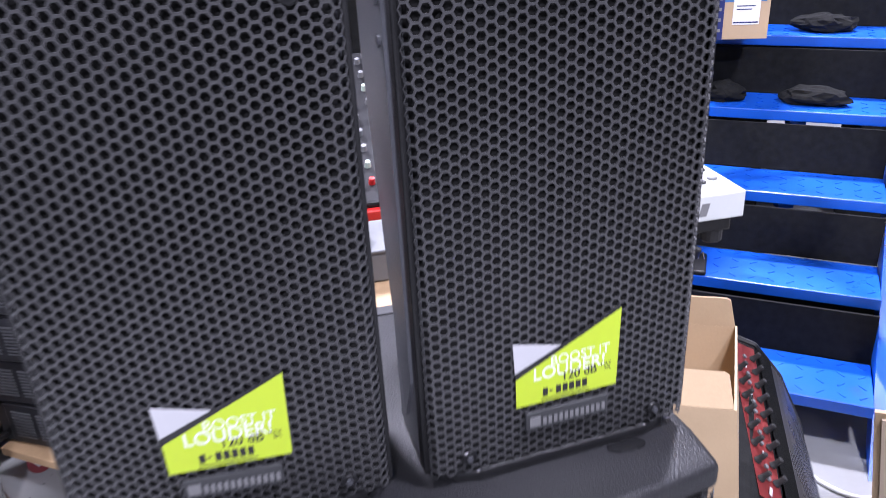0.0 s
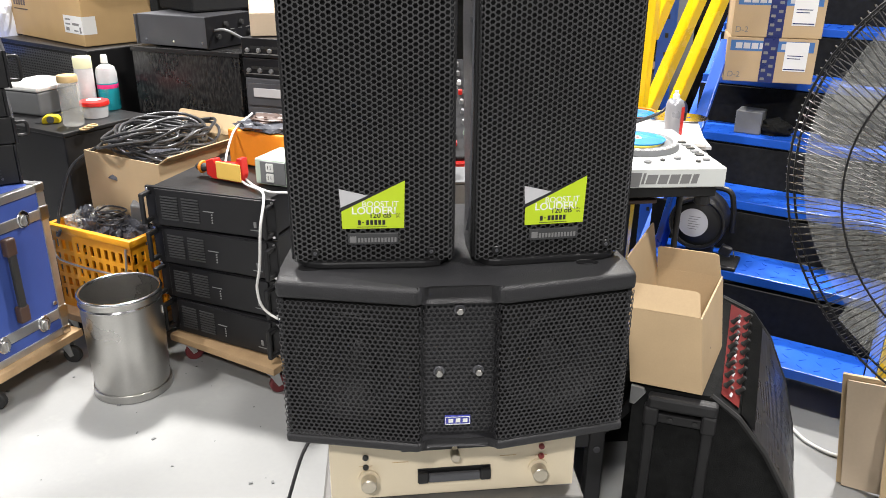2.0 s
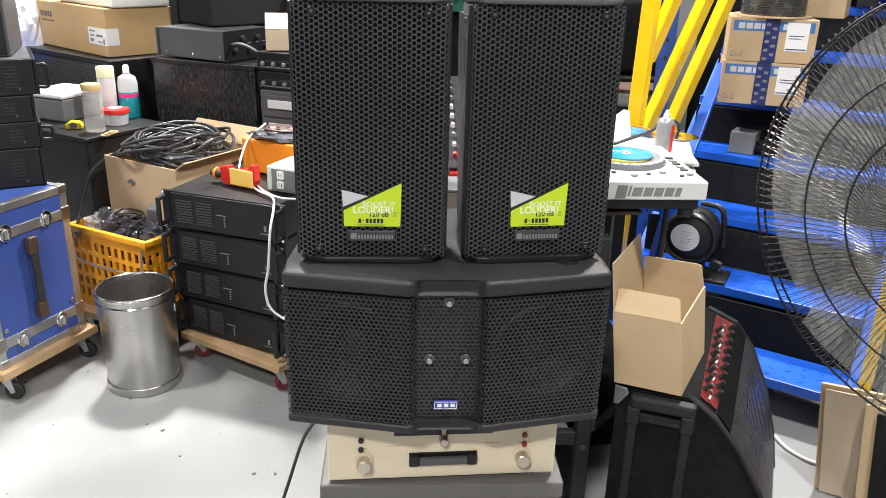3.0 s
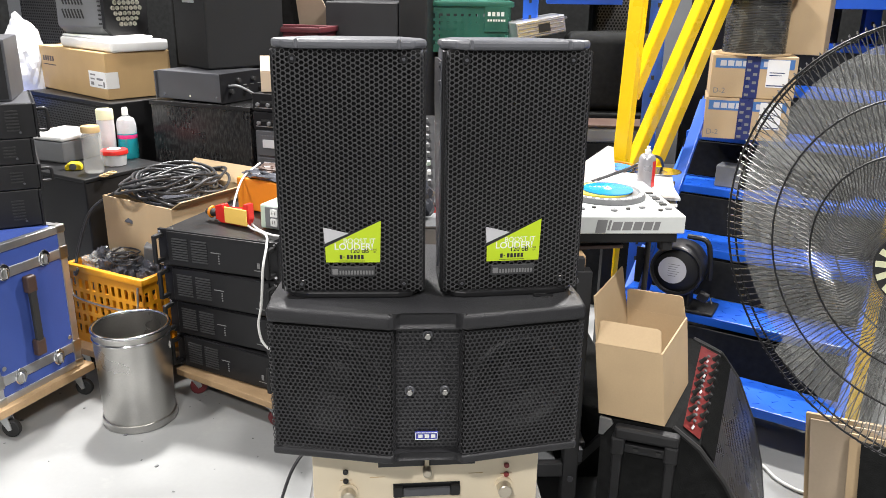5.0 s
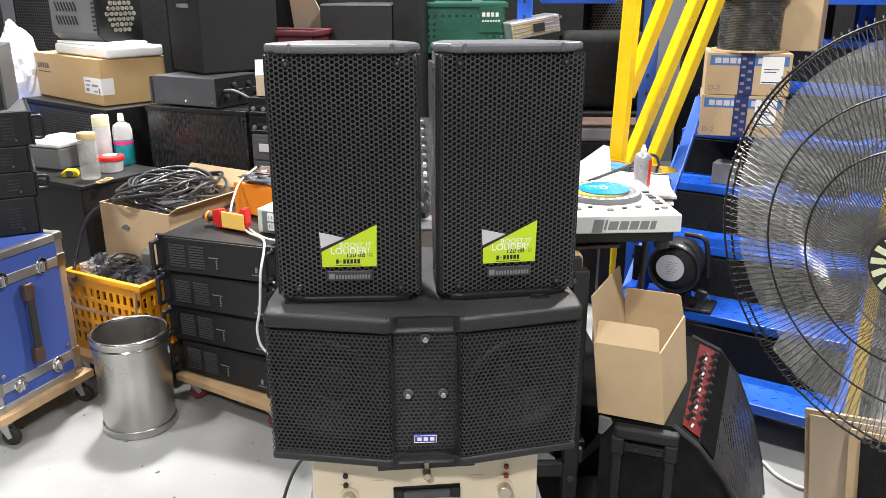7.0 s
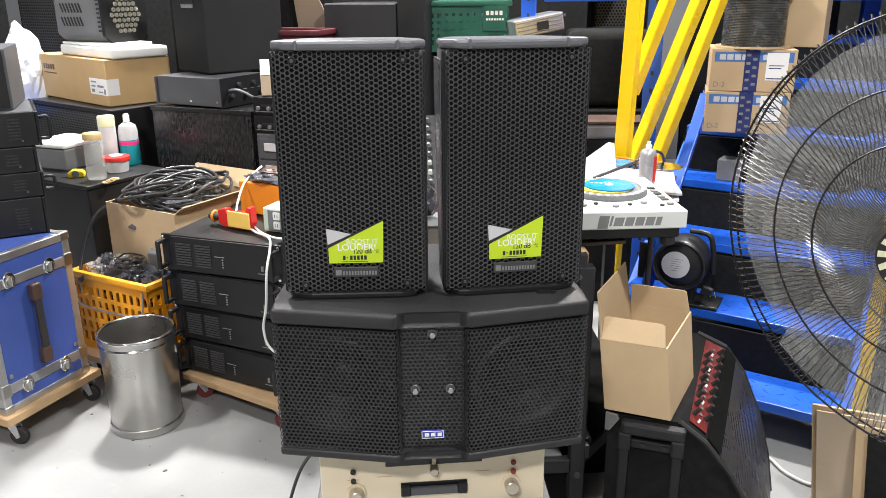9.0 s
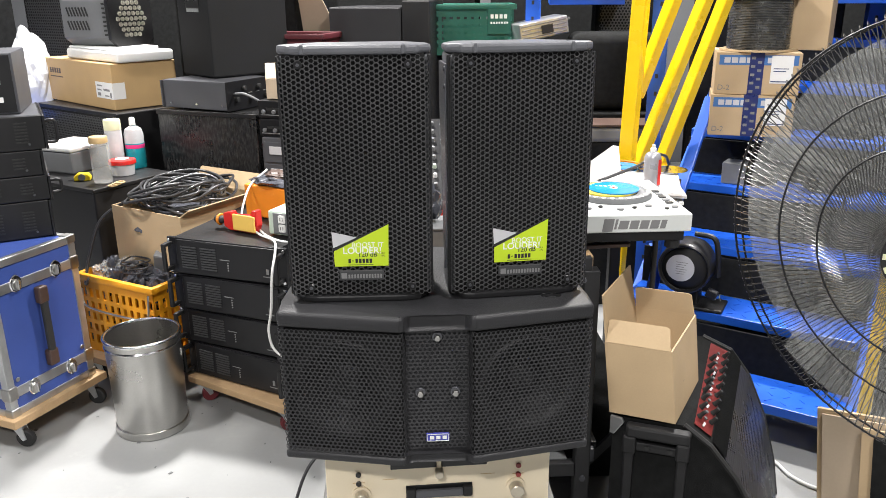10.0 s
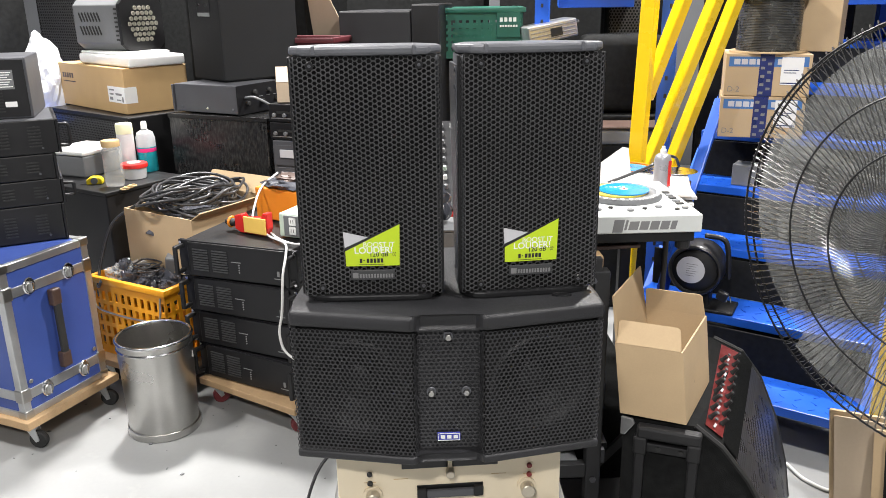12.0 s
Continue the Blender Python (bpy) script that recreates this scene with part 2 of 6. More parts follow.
def lathe(profile, n=32, bm=None, m=None, close=False):
    """Turns a profile of (radius, z) round the z axis."""
    bm = bm or bmesh.new()
    rings = []
    for r, z in profile:
        rings.append([bm.verts.new((r * math.cos(2 * math.pi * i / n), r * math.sin(2 * math.pi * i / n), z)) for i in range(n)] if r > 1e-6 else [bm.verts.new((0, 0, z))])
    for a, b in zip(rings, rings[1:] + ([rings[0]] if close else [])):
        for i in range(n):
            j = (i + 1) % n
            if len(a) > 1 and len(b) > 1:
                bm.faces.new((a[i], a[j], b[j], b[i]))
            elif len(b) > 1:
                bm.faces.new((a[0], b[j], b[i]))
            elif len(a) > 1:
                bm.faces.new((a[i], a[j], b[0]))
    put(bm, [v for ring in rings for v in ring], m)
    return bm


def cyl(r, z0, z1, n=24, bm=None, m=None, bevel=0.0):
    b = min(bevel, r * 0.9)
    if b:
        return lathe([(0, z0), (r - b, z0), (r, z0 + b), (r, z1 - b), (r - b, z1), (0, z1)], n, bm, m)
    return lathe([(0, z0), (r, z0), (r, z1), (0, z1)], n, bm, m)


def prism(points, z0, z1, bm=None, m=None, bevel=0.0):
    """An upright prism over a polygon."""
    bm = bm or bmesh.new()
    a = [bm.verts.new((x, y, z0)) for x, y in points]
    b = [bm.verts.new((x, y, z1)) for x, y in points]
    n = len(points)
    faces = [bm.faces.new(a[::-1]), bm.faces.new(b)] + [bm.faces.new((a[i], a[(i + 1) % n], b[(i + 1) % n], b[i])) for i in range(n)]
    verts = a + b
    if bevel:
        made = bmesh.ops.bevel(bm, geom=list({e for f in faces for e in f.edges}), offset=bevel, segments=2, affect="EDGES", profile=0.5)
        verts = list({v for f in made["faces"] for v in f.verts} | {v for v in verts if v.is_valid})
    put(bm, verts, m)
    return bm


def tube(points, r, n=8, bm=None, m=None, closed=False):
    """A round tube along points."""
    bm = bm or bmesh.new()
    pts = [Vector(p) for p in points]
    rings, up = [], None
    for i, p in enumerate(pts):
        if closed:
            d = pts[(i + 1) % len(pts)] - pts[i - 1]
        else:
            d = pts[min(i + 1, len(pts) - 1)] - pts[max(i - 1, 0)]
        d = d.normalized() if d.length > 1e-9 else Vector((0, 0, 1))
        if up is None:
            up = d.orthogonal().normalized()
        up = (up - d * up.dot(d))
        up = up.normalized() if up.length > 1e-6 else d.orthogonal().normalized()
        side = d.cross(up)
        rings.append([bm.verts.new(p + r * (math.cos(2 * math.pi * k / n) * up + math.sin(2 * math.pi * k / n) * side)) for k in range(n)])
    for a, b in zip(rings, rings[1:] + ([rings[0]] if closed else [])):
        for k in range(n):
            bm.faces.new((a[k], a[(k + 1) % n], b[(k + 1) % n], b[k]))
    if not closed:
        bm.faces.new(rings[0][::-1]), bm.faces.new(rings[-1])
    put(bm, [v for ring in rings for v in ring], m)
    return bm


def smooth_line(points, per=8, closed=False):
    """A soft line through points (Catmull-Rom)."""
    p = [Vector(q) for q in points]
    if closed:
        ctl = [p[-1]] + p + [p[0], p[1]]
    else:
        ctl = [p[0] * 2 - p[1]] + p + [p[-1] * 2 - p[-2]]
    out = []
    for a, b, c, d in zip(ctl, ctl[1:], ctl[2:], ctl[3:]):
        for i in range(per):
            t = i / per
            out.append(0.5 * (2 * b + (c - a) * t + (2 * a - 5 * b + 4 * c - d) * t * t + (3 * b - a - 3 * c + d) * t ** 3))
    if not closed:
        out.append(p[-1])
    return out


def mesh_grille(width, height, pitch, hole, depth=0.0018, sides=6, bend=0.0, turned=False):
    """A perforated sheet in the xz plane, its face towards -y: staggered holes with walls, and side edges that bend back."""
    verts, faces = [], []
    if turned:
        width, height = height, width
    row = pitch * math.sqrt(3) / 2
    cols, rows = int(width / pitch), int((height - pitch * 0.2) / row)
    R = pitch / math.sqrt(3)
    k = 12 if sides == 12 else 6
    def corner(i):
        if k == 6:
            a = math.pi / 6 + i * math.pi / 3
            return R * math.cos(a), R * math.sin(a)
        a0 = math.pi / 6 + (i // 2) * math.pi / 3
        p = (R * math.cos(a0), R * math.sin(a0))
        if i % 2 == 0:
            return p
        q = (R * math.cos(a0 + math.pi / 3), R * math.sin(a0 + math.pi / 3))
        return (p[0] + q[0]) / 2, (p[1] + q[1]) / 2
    outer = [corner(i) for i in range(k)]
    inner = [(hole * math.cos(math.pi / 6 + i * 2 * math.pi / k), hole * math.sin(math.pi / 6 + i * 2 * math.pi / k)) for i in range(k)]
    z0 = -(rows - 1) * row / 2
    for j in range(rows):
        n = cols - (j % 2)
        for i in range(n):
            cx, cz = (i - (n - 1) / 2) * pitch, z0 + j * row
            base = len(verts)
            for x, z in outer:
                verts.append((cx + x, 0.0, cz + z))
            for x, z in inner:
                verts.append((cx + x, 0.0, cz + z))
            for x, z in inner:
                verts.append((cx + x, depth, cz + z))
            for s in range(k):
                t = (s + 1) % k
                faces.append((base + s, base + t, base + k + t, base + k + s))
                faces.append((base + k + s, base + k + t, base + 2 * k + t, base + 2 * k + s))
    if turned:
        verts = [(z, y, x) for x, y, z in verts]
        faces = [f[::-1] for f in faces]
    if bend:
        edge = max(v[0] for v in verts) - bend
        fixed = []
        for x, y, z in verts:
            over = abs(x) - edge
            if over > 0:
                a = over / bend
                s = math.copysign(1, x)
                x, y = s * (edge + (bend - y) * math.sin(a)), bend - (bend - y) * math.cos(a)
            fixed.append((x, y, z))
        verts = fixed
    me = bpy.data.meshes.new("grille")
    me.from_pydata(verts, [], faces)
    return me


def text_mesh(words, size, align="LEFT", bold=0.0):
    """Words in the built-in font as a mesh in the xy plane."""
    cu = bpy.data.curves.new("words", "FONT")
    cu.body, cu.size, cu.extrude, cu.offset, cu.align_x = words, size, 0.00025, bold, align
    ob = new("words", cu)
    me = bpy.data.meshes.new_from_object(ob.evaluated_get(bpy.context.evaluated_depsgraph_get()))
    bpy.data.objects.remove(ob)
    return me


def words(text, size, material, parent, m, align="LEFT", bold=0.0):
    ob = part_mesh("lettering", text_mesh(text, size, align, bold), material, parent)
    ob.matrix_local = m
    return ob


def bars(spans, material, parent, m, thick=0.0005, name="print_bar"):
    """Plain bars (x0, y0, x1, y1) printed on a face: a thin relief in the xy plane."""
    for x0, y0, x1, y1 in spans:
        part(name, B((x0, y0, 0), (x1, y1, thick)), material, parent).matrix_local = m


FRONT = pose(0, 0, 0, 90, 0, 0)


def on_front(x, y, z):
    """A pose on a face that looks along -y: print in its xy plane reads upright."""
    return Matrix.Translation((x, y, z)) @ FRONT


def on_right(x, y, z):
    return pose(x, y, z, 90, 0, 90)



# ---- setting ----
tagged(part("floor", B((-5, -4, -0.1), (5, 6.5, 0)), "floor", None), "pale grey painted concrete floor with scuffs and grit", "floor", kind="structure")
tagged(part("ceiling", B((-5.2, -4.2, CEILING), (5.2, 6.7, CEILING + 0.12)), "ceil", None), "grey sheet ceiling of the workshop", "ceiling", kind="structure")
for nm, lo, hi in (("wall_north", (-5.2, 6.5, 0), (5.2, 6.7, CEILING)), ("wall_south", (-5.2, -4.2, 0), (5.2, -4, CEILING)),
                   ("wall_west", (-5.2, -4, 0), (-5, 6.5, CEILING)), ("wall_east", (5, -4, 0), (5.2, 6.5, CEILING))):
    tagged(part(nm, B(lo, hi), "wall", None), "plain grey panel wall of the workshop", "wall", kind="structure")
for lx, ly, power in LAMPS:
    lamp = thing("ceiling_light", pose(lx, ly, CEILING), "white round high-bay lamp under the ceiling", "ceiling light", "high-bay lamps")
    part("housing", lathe([(0, 0), (0.06, 0), (0.07, -0.08), (0.2, -0.12), (0.21, -0.16), (0.2, -0.17), (0.19, -0.13), (0, -0.12)], 32), "greymetal", lamp)
    part("diffuser", cyl(0.185, -0.16, -0.15, 32), "lampglow", lamp)
    li = bpy.data.lights.new("bay_light", "AREA")
    li.shape, li.size, li.energy, li.color = "DISK", 0.37, power, (1.0, 0.985, 0.95)
    new("bay_light", li).matrix_world = pose(lx, ly, CEILING - 0.175)


# ---- the stack in the middle ----
def monitor_speaker(m, group):
    """A small portable loudspeaker with a hexagon-hole grille and grey caps."""
    w, h, d = 0.262, 0.4565, 0.235
    s = thing("loudspeaker", m, "black portable loudspeaker with hexagon grille and lime sticker", "loudspeaker", group)
    x = w / 2
    plan = [(-x + 0.004, 0.022), (x - 0.004, 0.022), (x - 0.006, 0.10), (x - 0.05, d), (-x + 0.05, d), (-x + 0.006, 0.10)]
    part("cabinet", prism(plan, 0.010, h - 0.018, bevel=0.006), "cap", s, smooth=40)
    cap = [(-x, 0.03), (-x + 0.022, 0.002), (-0.086, -0.004), (0.086, -0.004), (x - 0.022, 0.002), (x, 0.03), (x - 0.004, 0.10), (x - 0.045, d + 0.004), (-x + 0.045, d + 0.004), (-x + 0.004, 0.10)]
    top = prism(cap, h - 0.0165, h, bevel=0.0055)
    for v in top.verts:
        if v.co.z > h - 0.009:
            v.co.z -= max(0.0, v.co.y) * 0.042
    part("top_cap", top, "cap", s, "dark grey bevelled plastic cap")
    foot = [(px * 0.965, py + 0.003) for px, py in cap]
    part("base_cap", prism(foot, 0.0, 0.0125, bevel=0.0035), "plastic_smooth", s)
    for sx in (-0.084, 0.084):
        part("cap_ridge", B((sx - 0.003, -0.0062, h - 0.0155), (sx + 0.003, 0.03, h + 0.0008), 0.002), "cap", s)
    for sx in (-1, 1):
        part("side_rail", B((sx * (x - 0.004) - 0.003, 0.010, 0.014), (sx * (x - 0.004) + 0.003, 0.024, h - 0.018), 0.002), "plastic", s)
        part("side_bracket", prism([(-0.045, 0.09), (-0.02, 0.04), (0.0, 0.16), (0.03, 0.36), (0.03, 0.42), (-0.045, 0.42)], -0.004, 0.004, m=pose(sx * (x - 0.006), 0.085, 0, 90, 0, 90)), "cap", s)
        for z in (h - 0.045, h - 0.075):
            part("side_screw", cyl(0.0045, 0, 0.003, 10, m=pose(sx * (x - 0.003), 0.05, z, 0, 90 * sx)), "greymetal", s)
    part("acoustic_foam", B((-x + 0.012, 0.008, 0.013), (x - 0.012, 0.0215, h - 0.016)), "foam", s)
    if "hex" not in SHARED:
        SHARED["hex"] = mesh_grille(w - 0.004, h - 0.0285, 0.0089, 0.0040, 0.0016, 6, bend=0.014, turned=True)
    g = part_mesh("grille", SHARED["hex"], "grille", s)
    g.location = (0, 0.001, 0.0125 + (h - 0.029) / 2)
    for sx in (-0.0917, 0.0917):
        for z in (0.0289, 0.4242):
            ob = part("screw", cyl(0.0072, 0, 0.003, 14, bevel=0.001), "plastic_smooth", s)
            ob.matrix_local = pose(sx, 0.0015, z, 90)
            part("screw_head", cyl(0.003, 0.003, 0.005, 6), "greymetal", ob)
    # sticker: lime field, pale corner, dark stripe, words
    k = part("sticker", prism([(-0.0474, 0.0694), (0.049, 0.0695), (0.051, 0.147), (-0.0478, 0.098)], 0, 0.0006), "lime", s, "lime and grey printed sticker")
    k.matrix_local = on_front(0, -0.0008, 0)
    for name, pts, mm in (("sticker_corner", [(-0.0485, 0.1045), (-0.0503, 0.1344), (-0.0065, 0.1235)], "sticker_grey"), ("sticker_stripe", [(-0.0478, 0.0982), (0.051, 0.1472), (0.0505, 0.1488), (-0.0065, 0.1232), (-0.0485, 0.1042)], "ink")):
        part(name, prism(pts, 0.0001, 0.0007), mm, k)
    for text, size, mm, px, py, bold in (("BOOST IT", 0.0130, "inkwhite", 0.0413, 0.1053, 0.0), ("LOUDER!", 0.0168, "inkwhite", 0.0375, 0.0935, 0.0002), ("120 dB", 0.0120, "ink", 0.0292, 0.0872, 0.0002), ("MAX", 0.0048, "ink", 0.0435, 0.0918, 0.0), ("SPL", 0.0048, "ink", 0.0435, 0.0872, 0.0)):
        words(text, size, mm, k, pose(px, py, 0.0005), "RIGHT", bold)
    name_bar = [(-0.0226 + i * 0.0063, 0.0755 if i != 1 else 0.079, -0.0226 + i * 0.0063 + (0.0046 if i != 1 else 0.003), 0.0835 if i != 1 else 0.0805) for i in range(7)]
    bars(name_bar, "ink", k, pose(0, 0, 0.0005))
    bars([(-0.024, 0.0718, 0.022, 0.0726)], "ink", k, pose(0, 0, 0.0005))
    b = part("badge", B((-0.0395, -0.004, 0.0432), (0.040, 0.0, 0.0622), 0.001), "badgegrey", s, "dark grey maker's badge")
    bars([(-0.036, 0.0475, -0.026, 0.0575)] + [(-0.0235 + i * 0.0052, 0.0475, -0.0235 + i * 0.0052 + 0.0032, 0.0548) for i in range(12)], "inkgrey", b, pose(0, -0.0041, 0, 90))
    return s


SHARED = {}
monitor_speaker(pose(-0.1009, 0.5963, 0.9605, 0, 0, 9.0), "pair of monitors")
monitor_speaker(pose(0.1815, 0.6509, 0.9605, 0, 0, 15.2), "pair of monitors")


def holed_plate(w, h, r, t, n=40):
    """A plate in the xz plane with one round hole."""
    bm = bmesh.new()
    ring = []
    for i in range(n):
        a = 2 * math.pi * (i + 0.5) / n
        c, q = math.cos(a), math.sin(a)
        k = min(w / 2 / max(abs(c), 1e-6), h / 2 / max(abs(q), 1e-6))
        ring.append([bm.verts.new((f * c, y, f * q)) for f, y in ((r, 0), (k, 0), (k, t), (r, t))])
    for a, b in zip(ring, ring[1:] + ring[:1]):
        for i in range(4):
            j = (i + 1) % 4
            bm.faces.new((a[i], b[i], b[j], a[j]))
    return bm


def wide_speaker(m):
    """A wide black loudspeaker: two angled wings and a recessed middle."""
    s = thing("wide_loudspeaker", m, "wide black loudspeaker with two angled perforated wings", "loudspeaker")
    H, X, N, YI, YM = 0.2975, 0.287, 0.0634, -0.044, -0.020
    plan = [(-X, 0.0), (-N - 0.004, YI - 0.001), (-N + 0.003, YI + 0.002), (-N + 0.009, YM - 0.008), (-N + 0.017, YM - 0.005), (N - 0.017, YM - 0.005), (N - 0.009, YM - 0.008), (N - 0.003, YI + 0.002), (N + 0.004, YI - 0.001), (X, 0.0), (X - 0.004, 0.05), (X - 0.03, 0.36), (-X + 0.03, 0.36), (-X + 0.004, 0.05)]
    back = [(-X + 0.010, 0.052), (X - 0.010, 0.052), (X - 0.032, 0.355), (-X + 0.032, 0.355)]
    part("body", prism(back, 0.01, H - 0.01), "fbt", s)
    part("top_plate", prism(plan, H - 0.030, H, bevel=0.0075), "fbt", s, smooth=50)
    part("bottom_plate", prism(plan, 0, 0.017, bevel=0.005), "fbt", s, smooth=50)
    ang = math.degrees(math.atan2(-YI, X - N))
    gh, zc = H - 0.047, 0.017 + (H - 0.047) / 2
    if "round" not in SHARED:
        SHARED["round"] = mesh_grille(math.hypot(X - N, YI) + 0.010, gh + 0.004, 0.0086, 0.0034, 0.0014, 12, bend=0.012)
        SHARED["round_mid"] = mesh_grille(2 * N - 0.012, gh + 0.004, 0.0088, 0.0030, 0.0014, 12)
        SHARED["cheek"] = mesh_grille(0.0262, gh + 0.004, 0.0086, 0.0034, 0.0014, 12)
    for sx in (-1, 1):
        wing = pose(sx * (X + N) / 2, YI / 2 + 0.001, zc, 0, 0, sx * ang)
        part_mesh("wing_grille", SHARED["round"], "grille_side", s).matrix_local = wing
        part("baffle", holed_plate(0.224, gh, 0.098, 0.004), "foam", s).matrix_local = wing @ pose(0, 0.016, 0)
        cn = part("woofer", lathe([(0.099, 0.0), (0.094, -0.004), (0.086, -0.001), (0.082, 0.003), (0.036, 0.030), (0.030, 0.024), (0.0, 0.017)], 40), "cone", s, "grey paper woofer cone behind the grille", smooth=50)
        cn.matrix_local = wing @ pose(0, 0.016, 0, -90)
        part("outer_cheek", B((-0.003, 0.010, -gh / 2), (0.003, 0.054, gh / 2)), "fbt", s).matrix_local = pose(sx * (X - 0.0075), 0.0, zc)
        part_mesh("notch_grille", SHARED["cheek"], "grille_side", s).matrix_local = pose(sx * (N - 0.004), (YI + YM) / 2 + 0.003, zc, 0, 0, sx * -74)
    part("inner_baffle", B((-N + 0.006, YM + 0.003, 0.017), (N - 0.006, YM + 0.006, H - 0.030)), "fbt", s)
    part_mesh("middle_grille", SHARED["round_mid"], "grille_side", s).matrix_local = pose(0, YM, zc)
    for bx, bz in ((0, 0.2517), (-0.032, 0.1415), (0.032, 0.1415)):
        bolt = part("bolt", cyl(0.0095, 0, 0.004, 16, bevel=0.001), "greymetal", s, "grey steel mounting bolt")
        bolt.matrix_local = pose(bx, YM, bz, 90)
        part("bolt_head", cyl(0.0062, 0.004, 0.013, 6, bevel=0.001), "steel", bolt)
    bd = part("badge", B((-0.0225, YM - 0.006, 0.041), (0.0205, YM - 0.001, 0.057), 0.0015), "badgeblue", s, "small blue maker's badge with white outline")
    bars([(-0.0215, 0.0415, 0.0195, 0.0426), (-0.0215, 0.0554, 0.0195, 0.0565), (-0.0215, 0.0415, -0.0204, 0.0565), (0.0184, 0.0415, 0.0195, 0.0565)]
         + [(-0.016 + i * 0.0118, 0.0455, -0.016 + i * 0.0118 + 0.0078, 0.0525) for i in range(3)], "inkwhite", bd, pose(0, YM - 0.0061, 0, 90))
    for fx in (-0.235, 0.215):
        part("foot_recess", cyl(0.019, H - 0.0005, H + 0.0011, 24, m=pose(fx, 0.045, 0) @ Matrix.Diagonal((1, 0.45, 1, 1))), "plastic_smooth", s)
    return s


STACK = pose(0.0368, 0.5797, 0, 0, 0, 9.5)
wide_speaker(STACK @ pose(0, 0, 0.6630))


def hifi_amp(m):
    s = thing("hifi_amplifier", m, "champagne-coloured hi-fi power amplifier with knobs and meters", "amplifier")
    part("chassis", B((-0.2, 0.012, 0.012), (0.2, 0.36, 0.184), 0.003), "beige", s)
    part("faceplate", B((-0.228, 0, 0.006), (0.228, 0.012, 0.1855), 0.002), "cream", s)
    for sx in (-1, 1):
        part("foot", cyl(0.018, 0, 0.012, 16, m=pose(sx * 0.17, 0.05, 0)), "rubber", s)
        part("foot", cyl(0.018, 0, 0.012, 16, m=pose(sx * 0.17, 0.3, 0)), "rubber", s)
        part("knob_collar", cyl(0.019, 0, 0.006, 24, m=pose(sx * 0.158, 0, 0.052, 90)), "cream", s)
        part("knob", cyl(0.0145, 0.006, 0.028, 24, bevel=0.002, m=pose(sx * 0.158, 0, 0.052, 90)), "knobmetal", s)
        for z in (0.078, 0.099):
            part("push_button", cyl(0.0055, 0, 0.006, 16, bevel=0.001, m=pose(sx * 0.163, 0, z, 90)), "ink" if sx < 0 else "redpanel", s)
        part("meter_window", B((0.005 if sx > 0 else -0.098, -0.003, 0.106), (0.098 if sx > 0 else -0.005, 0.002, 0.178), 0.001), "plastic_smooth", s, "black glass meter window")
        bars([(sx * 0.163 - 0.012, 0.078, sx * 0.163 + 0.012, 0.0792), (sx * 0.1 - 0.015, 0.082, sx * 0.1 + 0.015, 0.0832)], "tan", s, pose(0, -0.0002, 0, 90))
    part("selector_stem", B((-0.004, -0.006, 0.098), (0.004, 0, 0.178), 0.001), "cream", s)
    part("selector_knob", cyl(0.009, 0, 0.022, 20, bevel=0.002, m=pose(0, 0, 0.098, 90)), "knobmetal", s)
    part("recess", B((-0.068, -0.0015, 0.034), (0.068, 0.002, 0.065)), "plastic_smooth", s)
    part("handle_bar", B((-0.048, -0.012, 0.040), (0.048, -0.003, 0.058), 0.003), "greymetal", s)
    for sx in (-1, 1):
        part("handle_end", B((sx * 0.058 - 0.010, -0.010, 0.037), (sx * 0.058 + 0.010, 0, 0.061), 0.003), "plastic", s)
    return s


hifi_amp(STACK @ pose(0.004, 0.075, 0.477, 0, 0, 2.5))
ped = thing("pedestal_case", STACK @ pose(0.004, 0.06, 0), "dark grey equipment case used as a pedestal", "case")
part("body", B((-0.24, 0, 0.02), (0.24, 0.44, 0.470), 0.006), "stonegrey", ped)
part("lid", B((-0.245, -0.004, 0.44), (0.245, 0.444, 0.477), 0.005), "stonegrey", ped)
for fx in (-0.2, 0.2):
    for fy in (0.05, 0.39):
        part("foot", cyl(0.02, 0, 0.022, 16, m=pose(fx, fy, 0)), "rubber", ped)
lead = [STACK @ Vector(p) for p in ((-0.19, 0.3, 0.53), (-0.28, 0.26, 0.48), (-0.33, 0.2, 0.36), (-0.40, 0.12, 0.15), (-0.5, 0.02, 0.008), (-0.62, 0.1, 0.006))]
tagged(part("mains_lead", tube(smooth_line(lead, 8), 0.004, 8), "cable", None, smooth=60), "black mains lead hanging from the amplifier to the floor", "cable")


# ---- blue flight case on a dolly ----
def caster(parent, x, y, top, wheel="rubber", yaw=20, r=0.032):
    c = part("caster", B((-0.022, -0.022, top - 0.008), (0.022, 0.022, top), 0.002), "alu", parent, "swivel caster with a metal fork")
    c.matrix_local = pose(x, y, 0, 0, 0, yaw)
    for s in (-1, 1):
        part("fork", prism([(-0.018, top - 0.008), (0.018, top - 0.008), (0.028, r), (0.014, r - 0.006)], -0.0015, 0.0015, m=pose(0, s * 0.014, 0, 90)), "alu", c)
    part("wheel", lathe([(0.006, -0.011), (r - 0.004, -0.011), (r, -0.007), (r, 0.007), (r - 0.004, 0.011), (0.006, 0.011)], 24, m=pose(0.02, 0, r, 90), close=True), wheel, c, smooth=40)
    return c


